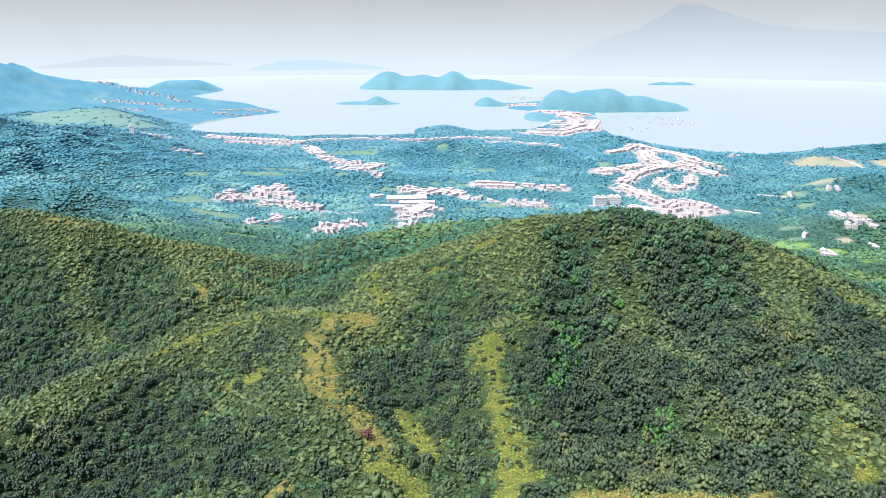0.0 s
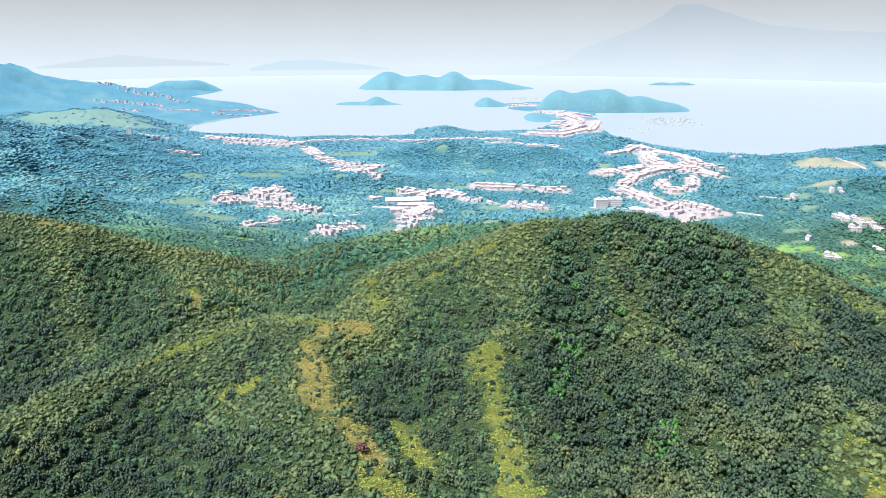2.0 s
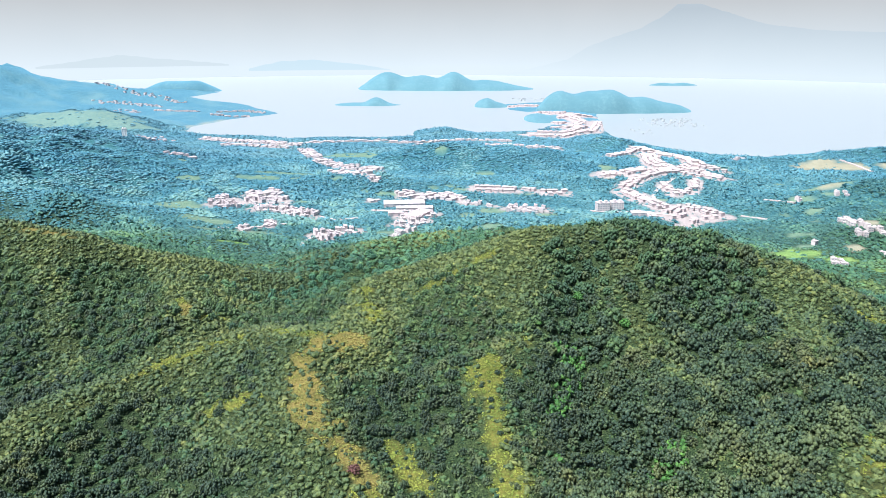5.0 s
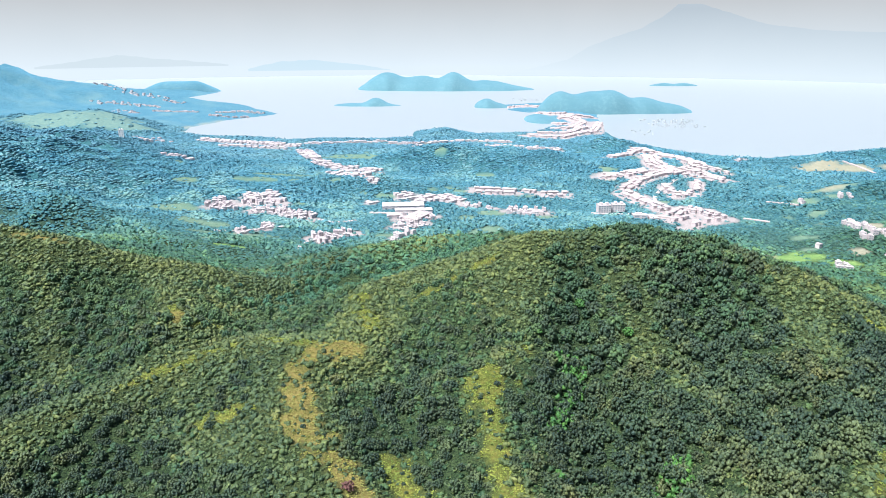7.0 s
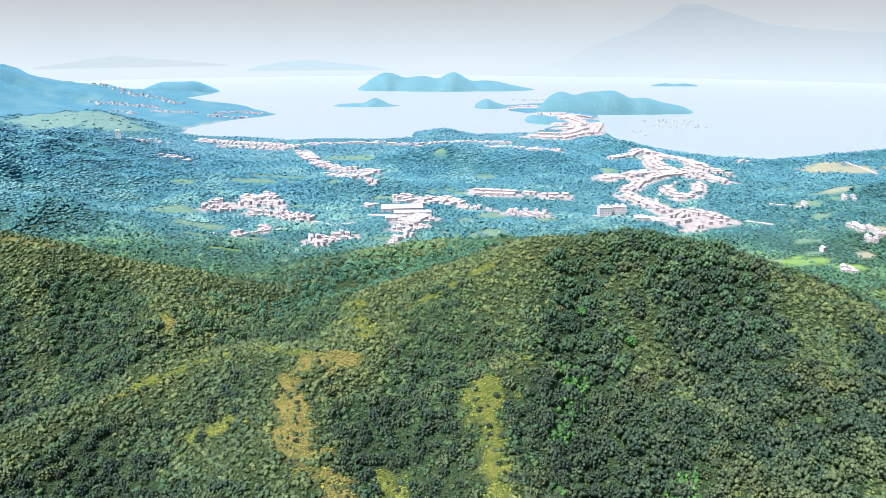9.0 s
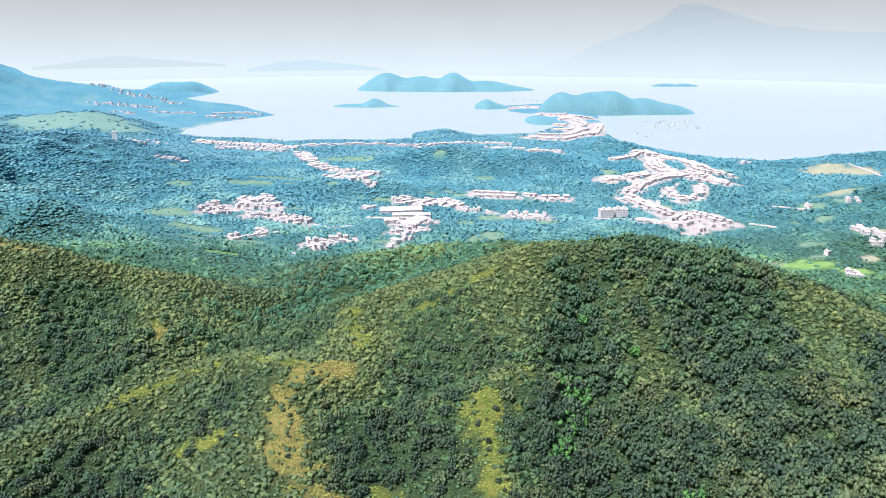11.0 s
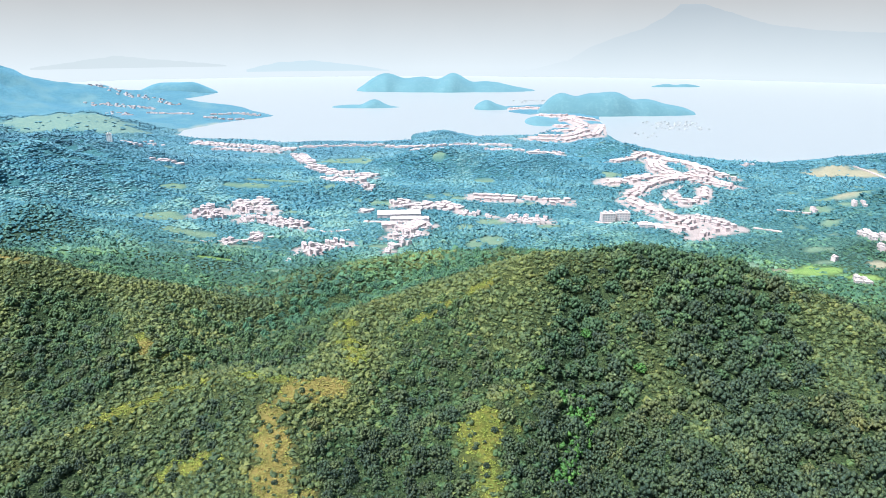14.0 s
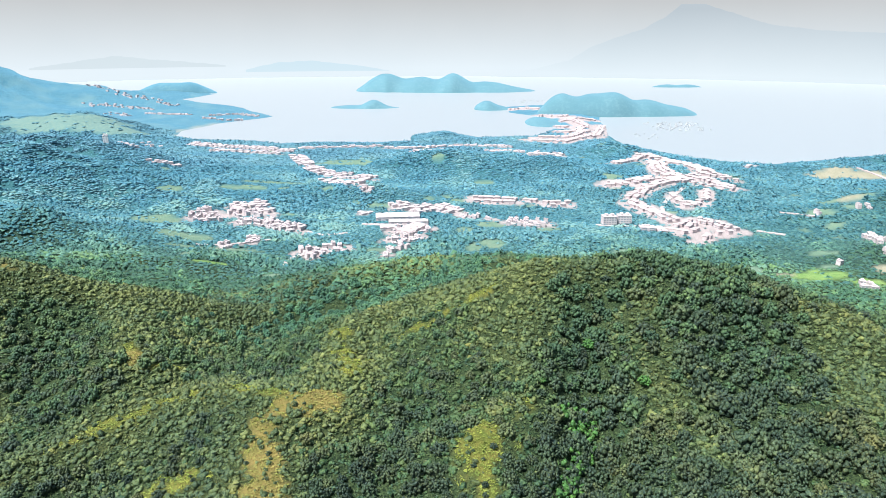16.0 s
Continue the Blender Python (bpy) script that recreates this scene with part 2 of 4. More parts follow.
glass_dark = plain("window_glass", (0.22, 0.24, 0.26), (0.30, 0.32, 0.34), 1.0, 0.1)
bark = plain("bark", (0.10, 0.075, 0.05), (0.20, 0.16, 0.12), 3.0, 0.9)
hull_white = plain("hull_white", (0.36, 0.38, 0.39), (0.52, 0.54, 0.55), 1.0, 0.35)
plaster_white = plain("plaster_white", (0.70, 0.68, 0.66), (0.80, 0.78, 0.76), 1.0)


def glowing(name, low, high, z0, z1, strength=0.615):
    """Sky and far distance, self-lit: haze put into the colour by height."""
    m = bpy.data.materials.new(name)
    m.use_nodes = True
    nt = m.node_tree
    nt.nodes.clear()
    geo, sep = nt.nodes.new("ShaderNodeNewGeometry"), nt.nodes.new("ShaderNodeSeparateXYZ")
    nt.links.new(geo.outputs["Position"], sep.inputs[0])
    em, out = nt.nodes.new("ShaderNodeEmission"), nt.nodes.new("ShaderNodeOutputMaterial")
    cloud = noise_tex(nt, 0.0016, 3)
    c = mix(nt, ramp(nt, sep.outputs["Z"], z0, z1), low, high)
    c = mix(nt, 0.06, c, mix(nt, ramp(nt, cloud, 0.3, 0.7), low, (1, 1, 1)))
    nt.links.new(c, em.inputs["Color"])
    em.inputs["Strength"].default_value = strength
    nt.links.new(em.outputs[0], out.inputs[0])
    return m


# ---- mesh helpers ----
def mesh_from(name, verts, faces, mats, smooth=False, attrs=None):
    me = bpy.data.meshes.new(name)
    verts, faces = np.asarray(verts, np.float32), np.asarray(faces, np.int32)
    k = faces.shape[1]
    me.vertices.add(len(verts))
    me.vertices.foreach_set("co", verts.ravel())
    me.loops.add(faces.size)
    me.loops.foreach_set("vertex_index", faces.ravel())
    me.polygons.add(len(faces))
    me.polygons.foreach_set("loop_start", np.arange(0, faces.size, k, dtype=np.int32))
    me.update(calc_edges=True)
    me.polygons.foreach_set("use_smooth", np.full(len(faces), smooth))
    for key, val in (attrs or {}).items():
        me.attributes.new(key, "FLOAT", "POINT").data.foreach_set("value", np.asarray(val, np.float32))
    me.materials.append(mats)
    me.validate()
    return me


def part(name, bm, mat, parent, label=""):
    me = bpy.data.meshes.new(name)
    bm.to_mesh(me)
    bm.free()
    me.materials.append(mat)
    ob = new(name, me)
    ob.parent = parent
    return tagged(ob, label)


def box(bm, x0, y0, z0, x1, y1, z1):
    m = Matrix.Translation(((x0 + x1) / 2, (y0 + y1) / 2, (z0 + z1) / 2)) @ Matrix.Diagonal((x1 - x0, y1 - y0, z1 - z0, 1))
    bmesh.ops.create_cube(bm, size=1, matrix=m)


# ---- ground sheet ----
def axis(fine0, fine1, step, lo, hi, grow=1.06, most=26.0):
    mid = list(np.arange(fine0, fine1, step))
    up, s = [mid[-1]], step
    while up[-1] < hi:
        s = min(s * grow, most)
        up.append(up[-1] + s)
    down, s = [mid[0]], step
    while down[-1] > lo:
        s = min(s * grow, most)
        down.append(down[-1] - s)
    return np.array(down[:0:-1] + mid + up[1:])


gx, gy = axis(-400, 400, 4.0, -2700, 1700), axis(200, 660, 4.0, -400, 3900, 1.035, 22.0)
X, Y = np.meshgrid(gx, gy)
Z = height(X, Y)

STRIPS = [  # grassy spurs: kind, half-width, line
    ("straw", 7.5, [(-74, 397, 0), (-53, 403, 0)]), ("straw", 6, [(-82, 384, 0), (-79, 368, 0), (-76, 352, 0), (-71, 332, 0)]), ("straw", 6, [(-71, 332, 0), (-58, 321, 0), (-44, 306, 0), (-34, 290, 0)]),
    ("grass", 6.5, [(-33, 284, 0), (-29, 275, 0), (-19, 268, 0), (-7, 258, 0), (0, 240, 0)]), ("grass", 3, [(-23, 325, 0), (-18, 305, 0), (-6, 294, 0)]), ("grass", 3.2, [(-57, 492, 0), (-53, 470, 0)]), ("grass", 5.6, [(-51, 462, 0), (-43, 441, 0)]),
    ("grass", 8, [(31, 370, 0), (29, 354, 0)]), ("grass", 5, [(29, 352, 0), (31, 332, 0), (32, 314, 0)]), ("grass", 7, [(33, 300, 0), (37, 279, 0), (36, 256, 0), (30, 240, 0)]),
    ("grass", 1.6, [(52, 388, 0), (51, 384, 0)]), ("grass", 2.2, [(46, 368, 0), (44, 360, 0)]), ("grass", 1.3, [(-30, 470, 0), (-11, 486, 0), (16, 487, 0), (43, 491, 0)]),
    ("grass", 2.4, [(-80, 410, 0), (-115, 419, 0), (-130, 420, 0), (-147, 420, 0), (-163, 411, 0), (-180, 398, 0)]), ("grass", 0.6, [(-186, 392, 0), (-205, 372, 0)]),
    ("grass", 4.2, [(-135, 357, 0), (-125, 359, 0), (-112, 361, 0)]), ("grass", 0.8, [(-193, 474, 0), (-188, 462, 0)]), ("straw", 2.6, [(-185, 456, 0), (-180, 453, 0)]), ("grass", 1.6, [(-168, 452, 0), (-152, 459, 0)]),
    ("straw", 8, [(68, 226, 0), (102, 228, 0), (132, 224, 0)]), ("grass", 3, [(204, 290, 0), (190, 268, 0), (180, 248, 0), (176, 228, 0)]), ("straw", 3, [(-82, 268, 0), (-72, 268, 0)]), ("grass", 2.5, [(272, 408, 0), (288, 414, 0)]),
    ("straw", 0.7, [(-375, 553, 0), (-330, 543, 0), (-300, 538, 0)]),
]


def cover(x, y, kind):
    out = np.zeros(np.shape(x))
    for k, w, line in STRIPS:
        if k == kind:
            d, _ = along(x, y, line)
            out = np.maximum(out, np.clip((1.25 * w - d + 8 * fbm(x, y, 17, 41) + 11 * fbm(x, y, 6, 43)) / 6.0 + 0.35, 0, 1))
    return out


FIELDS = [  # lawns and fields: x, y, half-width, half-depth
    (-165, 1480, 100, 60), (-345, 925, 50, 16), (-395, 985, 40, 26), (-290, 880, 70, 7), (480, 860, 22, 12), (-300, 1260, 60, 20), (640, 1075, 50, 10), (-330, 1200, 50, 22), (-150, 1215, 18, 40), (570, 1030, 30, 14), (64, 775, 12, 10),
]
plots = random.Random(12)
for _ in range(80):  # small clearings among the villages
    ahead = plots.uniform(760, 1750)
    FIELDS.append((plots.uniform(-0.42, 0.66) * ahead, ahead, plots.uniform(8, 26), plots.uniform(6, 20)))

MEADOWS = [(440, 795, 46, 15), (485, 770, 24, 13), (505, 730, 10, 7), (-268, 806, 26, 7), (-225, 812, 34, 4)]
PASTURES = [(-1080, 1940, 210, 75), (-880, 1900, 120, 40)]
PALE_FIELDS = [(572, 885, 14, 34), (520, 806, 12, 12), (405, 800, 14, 7), (640, 1075, 26, 14), (800, 1345, 78, 34), (925, 1345, 45, 26), (900, 1180, 60, 22)]


def patches(x, y, fields):
    out = np.zeros(np.shape(x))
    for fx, fy, a, b in fields:
        out = np.maximum(out, np.clip((1 - np.hypot((x - fx) / a, (y - fy) / b)) * 6 + 3.2 * fbm(x, y, 32, 51), 0, 1))
    return out


def strand(x, y):
    """A narrow sandy beach along the head of the bay."""
    s = shore_distance(x, y, COAST)
    return np.clip(1.6 - np.abs(s - 5) / 9.0, 0, 1) * (x > -900) * (x < -480) * (y > 1800) * (y < 2250)


def lawns(x, y):
    return np.maximum(np.maximum(patches(x, y, FIELDS), patches(x, y, MEADOWS)), patches(x, y, PALE_FIELDS))


STREETS = [  # lines of houses: kind, gap, rows, line
    ("village", 11, 2, [(-357, 1001), (-320, 1021)]),
    ("village", 11, 2, [(-359, 1035), (-333, 1043)]),
    ("village", 11, 2, [(-309, 1038), (-288, 1063), (-254, 1050)]),
    ("village", 11, 2, [(-315, 1076), (-296, 1097), (-270, 1088)]),
    ("village", 11, 2, [(-289, 1004), (-257, 1011), (-227, 998), (-194, 973)]),
    ("village", 12, 1, [(-275, 886), (-262, 902)]),
    ("village", 12, 1, [(-252, 944), (-243, 915)]),
    ("village", 11, 2, [(-170, 876), (-148, 889), (-117, 897)]),
    ("village", 11, 1, [(-158, 856), (-145, 872)]),
    ("village", 12, 1, [(-120, 1070), (-108, 1082)]),
    ("village", 12, 2, [(-71, 1103), (-39, 1120)]),
    ("village", 12, 2, [(-38, 1086), (-4, 1112), (30, 1082)]),
    ("village", 12, 2, [(-63, 973), (-12, 985)]),
    ("village", 12, 2, [(-65, 930), (-19, 948)]),
    ("village", 12, 1, [(-40, 905), (-65, 880)]),
    ("village", 12, 1, [(-68, 868), (-56, 868)]),
    ("village", 12, 1, [(34, 1057), (89, 1036)]),
    ("village", 12, 2, [(104, 1023), (164, 1011)]),
    ("terrace", 12, 1, [(60, 1171), (99, 1167), (134, 1154)]),
    ("terrace", 12, 1, [(59, 1150), (129, 1133)]),
    ("terrace", 12, 1, [(144, 1154), (182, 1133), (218, 1137)]),
    ("terrace", 12, 1, [(179, 1116), (213, 1120)]),
    ("terrace", 11, 1, [(365, 1439), (409, 1460), (448, 1512)]),
    ("terrace", 11, 2, [(448, 1512), (470, 1473), (514, 1414), (505, 1298)]),
    ("terrace", 11, 1, [(505, 1298), (547, 1263)]),
    ("terrace", 11, 1, [(465, 1290), (523, 1204)]),
    ("terrace", 11, 1, [(453, 1239), (504, 1175)]),
    ("terrace", 11, 2, [(451, 1443), (428, 1335), (438, 1260)]),
    ("terrace", 11, 2, [(309, 1264), (348, 1253), (401, 1276)]),
    ("terrace", 11, 2, [(324, 1159), (363, 1207), (416, 1243), (459, 1273)]),
    ("terrace", 11, 2, [(317, 1137), (333, 1082), (351, 1023)]),
    ("terrace", 11, 1, [(392, 1165), (393, 1118), (413, 1105), (437, 1127), (454, 1175)]),
    ("terrace", 11, 1, [(393, 1144), (395, 1096), (426, 1105)]),
    ("terrace", 11, 2, [(349, 990), (385, 1023), (404, 1007)]),
    ("terrace", 11, 2, [(404, 1007), (418, 969)]),
    ("terrace", 11, 1, [(412, 960), (377, 952), (352, 925)]),
    ("terrace", 11, 1, [(343, 964), (375, 981)]),
    ("shed", 20, 1, [(290, 985), (337, 985)]),
    ("village", 13, 2, [(-634, 1748), (-489, 1689), (-348, 1642)]),
    ("village", 13, 1, [(-550, 1651), (-366, 1596)]),
    ("village", 13, 2, [(-328, 1575), (-276, 1442)]),
    ("village", 13, 2, [(-265, 1416), (-218, 1352), (-169, 1335), (-122, 1310)]),
    ("village", 13, 2, [(-212, 1310), (-134, 1181)]),
    ("village", 13, 1, [(-122, 1158), (-116, 1176)]),
    ("village", 14, 1, [(-347, 1676), (-140, 1718)]),
    ("village", 14, 1, [(-138, 1689), (-71, 1676), (24, 1726), (113, 1718), (178, 1693)]),
    ("village", 14, 1, [(-69, 1630), (23, 1651)]),
    ("village", 14, 2, [(181, 1422), (254, 1429)]),
    ("village", 14, 2, [(219, 1617), (284, 1583)]),
    ("village", 14, 1, [(109, 1647), (206, 1625)]),
    ("terrace", 14, 1, [(237, 1815), (318, 1785), (430, 1911), (509, 2162)]),
    ("terrace", 14, 1, [(268, 1870), (347, 1861), (435, 2012)]),
    ("terrace", 14, 1, [(329, 1998), (380, 1954), (447, 2113), (427, 2311)]),
    ("terrace", 14, 1, [(334, 2206), (391, 2108)]),
    ("terrace", 15, 1, [(261, 2642), (386, 2569), (541, 2474)]),
    ("terrace", 15, 1, [(390, 2263), (513, 2293)]),
    ("terrace", 15, 1, [(346, 2435), (434, 2350)]),
    ("village", 18, 1, [(570, 917), (550, 851), (574, 828)]),
    ("village", 16, 1, [(535, 838), (556, 835), (582, 836)]),
    ("village", 18, 1, [(470, 822), (474, 824)]),
    ("village", 22, 1, [(462, 762), (500, 752)]),
    ("village", 18, 1, [(542, 785), (557, 780)]),
    ("village", 20, 1, [(559, 1027), (579, 1032)]),
    ("village", 20, 1, [(621, 1034), (646, 1032)]),
    ("village", 16, 1, [(-640, 1390), (-600, 1380)]),
    ("village", 16, 1, [(-536, 1286), (-498, 1332)]),
    ("village", 30, 1, [(-1480, 2870), (-1330, 2760), (-1150, 2700), (-1010, 2640)]),
    ("village", 26, 1, [(-1370, 2620), (-1200, 2590), (-1060, 2545)]),
    ("village", 18, 1, [(-1040, 2420), (-960, 2395), (-870, 2390)]),
    ("village", 40, 1, [(-1180, 2440), (-1060, 2330)]),
    ("village", 20, 1, [(-800, 2290), (-735, 2290), (-660, 2320)]),
    ("village", 16, 1, [(-800, 2370), (-720, 2400), (-640, 2400)]),
    ("village", 45, 1, [(-760, 1760), (-690, 1700)]),
    ("village", 18, 1, [(616, 1392), (648, 1410)]),
]


def built(x, y):
    out = np.zeros(np.shape(x))
    for kind, gap, rows, line in STREETS:
        d, _ = along(x, y, [(a, b, 0) for a, b in line])
        out = np.maximum(out, np.clip(((9 + 9 * rows + (16 if line[0][1] > 1750 else 0) if kind == "terrace" else (6 * rows + 4 if gap < 16 else 2)) - d + 8 * fbm(x, y, 30, 61)) / 6.0, 0, 1))
    return out


def crest_near(x, y):
    """1 on a crest line, falling to 0 in the hollows."""
    best = np.full(np.shape(x), 1e9)
    for fall, line in RIDGES:
        best = np.minimum(best, along(x, y, line)[0])
    return np.exp(-(best / 20.0) ** 2)


SCRUB = [(-330, 545, 95, 24, 0.45), (-240, 520, 60, 28, 0.35), (-22, 470, 42, 55, 0.6), (36, 455, 24, 50, 0.5), (20, 515, 60, 26, 0.7), (255, 430, 40, 50, 0.4), (222, 385, 16, 60, 0.35), (-30, 345, 30, 45, 0.3), (-150, 385, 60, 26, 0.3), (-120, 345, 40, 40, 0.3), (10, 300, 25, 60, 0.25)]


def scrubby(p):
    """Above 0: open scrub instead of closed forest."""
    x, y = p[:, 0], p[:, 1]
    east = np.clip((x - 212) / 110.0, 0, 1) * 0.35
    for sx, sy, a, b, w in SCRUB:
        east = east + w * np.exp(-((x - sx) / a) ** 2 - ((y - sy) / b) ** 2)
    return fbm(x, y, 80, 91) + 0.75 * crest_near(x, y) + east + np.clip(-x / 600.0, -0.25, 0.3) - 0.55


ny, nx = X.shape
quad = (np.arange((ny - 1) * nx).reshape(ny - 1, nx)[:, :-1]).ravel()
faces = np.stack([quad, quad + 1, quad + nx + 1, quad + nx], 1)
flat = (X.ravel(), Y.ravel())
# valley and distant ramp the haze colour in with distance ahead
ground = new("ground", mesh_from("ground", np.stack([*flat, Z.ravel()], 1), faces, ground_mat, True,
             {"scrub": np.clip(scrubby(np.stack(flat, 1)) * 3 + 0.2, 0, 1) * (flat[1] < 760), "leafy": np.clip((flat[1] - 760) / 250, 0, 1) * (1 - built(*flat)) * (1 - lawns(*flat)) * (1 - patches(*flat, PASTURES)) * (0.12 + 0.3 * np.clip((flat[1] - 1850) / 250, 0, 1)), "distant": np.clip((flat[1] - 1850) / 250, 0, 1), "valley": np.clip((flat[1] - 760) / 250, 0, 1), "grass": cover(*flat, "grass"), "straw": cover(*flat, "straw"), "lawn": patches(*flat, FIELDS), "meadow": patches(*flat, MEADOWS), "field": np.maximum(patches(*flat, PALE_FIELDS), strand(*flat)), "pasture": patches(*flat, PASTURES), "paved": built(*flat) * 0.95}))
tagged(ground, "wooded hills and coastal plain of green undergrowth", "ground", kind="structure")

sea_bm = bmesh.new()
bmesh.ops.create_grid(sea_bm, x_segments=8, y_segments=8, size=1, matrix=Matrix.Translation((0, 2200, 0)) @ Matrix.Diagonal((5400, 3200, 1, 1)))
sea = part("water", sea_bm, water_mat, None)
tagged(sea, "calm pale blue sea of a sheltered bay", "water", kind="structure")

# ---- sky and far distance ----
def curtain(name, radius, z0, top, a0, a1, n, mat, label, depth=0.0):
    """An upright sheet round the far side of the bay; top gives its height by angle."""
    ang = np.linspace(a0, a1, n)
    tops = np.array([top(a) for a in ang])
    sx, sy = np.sin(np.radians(ang)), np.cos(np.radians(ang))
    rows = [(radius, np.full(n, z0))] + [(radius + depth * k / 4.0, z0 + (tops - z0) * math.sin(k * math.pi / 8)) for k in range(1, 5)]
    v = np.concatenate([np.stack([sx * r, sy * r, z], 1) for r, z in rows])
    q = np.concatenate([np.arange(n - 1) + k * n for k in range(len(rows) - 1)])
    ob = new(name, mesh_from(name, v, np.stack([q, q + 1, q + n + 1, q + n], 1), mat, True))
    return tagged(ob, label, "backdrop", kind="structure")


curtain("backdrop", 4790, -2, lambda a: 680, -62, 62, 80, glowing("hazy_sky", (0.68, 0.75, 0.78), (0.46, 0.46, 0.45), 60, 520), "bright hazy sky over the open sea")


def skyline(*knots):
    """A height by angle through knots of (degrees, metres), a little ragged."""
    xs, zs = zip(*knots)
    return lambda a: float(np.interp(a, xs, zs)) + 7 * noise.noise((a * 0.9, 3.1, 0)) + 4 * noise.noise((a * 3.1, 7.7, 0))


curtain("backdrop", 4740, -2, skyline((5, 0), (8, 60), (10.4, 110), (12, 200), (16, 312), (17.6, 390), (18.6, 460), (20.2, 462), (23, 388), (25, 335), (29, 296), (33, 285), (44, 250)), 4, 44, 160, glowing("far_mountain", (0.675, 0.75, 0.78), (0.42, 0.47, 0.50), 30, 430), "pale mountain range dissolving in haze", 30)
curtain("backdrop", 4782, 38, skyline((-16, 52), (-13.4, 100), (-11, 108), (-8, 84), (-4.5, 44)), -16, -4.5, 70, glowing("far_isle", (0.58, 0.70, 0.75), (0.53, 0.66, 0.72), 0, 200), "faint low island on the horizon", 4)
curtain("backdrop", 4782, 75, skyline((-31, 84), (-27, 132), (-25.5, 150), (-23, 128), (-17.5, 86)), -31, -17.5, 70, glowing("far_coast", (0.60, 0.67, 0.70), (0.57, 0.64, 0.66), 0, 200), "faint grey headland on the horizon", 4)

# ---- islands ----
def island(x0, x1, y, depth, humps, label, mat=None):
    """A wooded island: humps are (place along 0..1, height, width)."""
    n, m = 60, 18
    u, v = np.meshgrid(np.linspace(0, 1, n), np.linspace(-1, 1, m))
    wide = np.sqrt(np.clip(1 - (2 * u - 1) ** 2, 0, 1)) ** 0.7
    px = x0 + (x1 - x0) * u
    py = y + v * depth * wide * (1 + 0.3 * fbm(px, px * 0 + y, 120, 71))
    pz = sum((h * np.exp(-((u - c) / w) ** 2)) ** 3 for c, h, w in humps) ** (1 / 3) * np.clip(1 - v * v, 0, 1) ** 0.8 * np.clip(wide * 1.6, 0, 1)
    pz = pz * (1 + 0.08 * fbm(px, py, 90, 73)) + 4 * np.clip(1 - v * v, 0, 1) * wide - 1.5
    q = (np.arange((m - 1) * n).reshape(m - 1, n)[:, :-1]).ravel()
    f = np.stack([q, q + 1, q + n + 1, q + n], 1)
    base = tagged(new("island", None), label, "island", "islands in the bay")
    base.location = ((x0 + x1) / 2, y, 0)
    verts = np.stack([px.ravel() - (x0 + x1) / 2, py.ravel() - y, pz.ravel()], 1)
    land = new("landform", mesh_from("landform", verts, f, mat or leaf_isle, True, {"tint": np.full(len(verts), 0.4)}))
    land.parent = base
    return base, (px, py, pz)


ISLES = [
    (-1530, -1120, 3410, 60, [(0.3, 44, 0.22), (0.7, 46, 0.22), (0.5, 44, 0.25)], "flat-topped wooded headland across the bay", leaf_by_haze[6]),
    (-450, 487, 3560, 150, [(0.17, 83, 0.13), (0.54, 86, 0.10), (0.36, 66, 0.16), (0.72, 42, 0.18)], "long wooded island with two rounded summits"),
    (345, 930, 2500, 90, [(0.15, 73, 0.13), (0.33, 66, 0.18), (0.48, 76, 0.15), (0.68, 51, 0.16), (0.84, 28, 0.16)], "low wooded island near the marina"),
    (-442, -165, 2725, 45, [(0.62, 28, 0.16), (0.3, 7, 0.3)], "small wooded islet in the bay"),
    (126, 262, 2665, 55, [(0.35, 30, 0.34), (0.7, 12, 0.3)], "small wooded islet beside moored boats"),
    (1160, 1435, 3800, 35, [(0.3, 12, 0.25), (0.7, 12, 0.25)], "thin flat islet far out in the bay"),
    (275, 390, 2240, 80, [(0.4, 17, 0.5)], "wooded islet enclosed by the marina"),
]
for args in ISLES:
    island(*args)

# ---- trees ----
OCT_V = np.array([(1, 0, 0), (0, 1, 0), (-1, 0, 0), (0, -1, 0), (0, 0, 1), (0, 0, -1)], float)
OCT_F = np.array([(0, 1, 4), (1, 2, 4), (2, 3, 4), (3, 0, 4), (1, 0, 5), (2, 1, 5), (3, 2, 5), (0, 3, 5)])


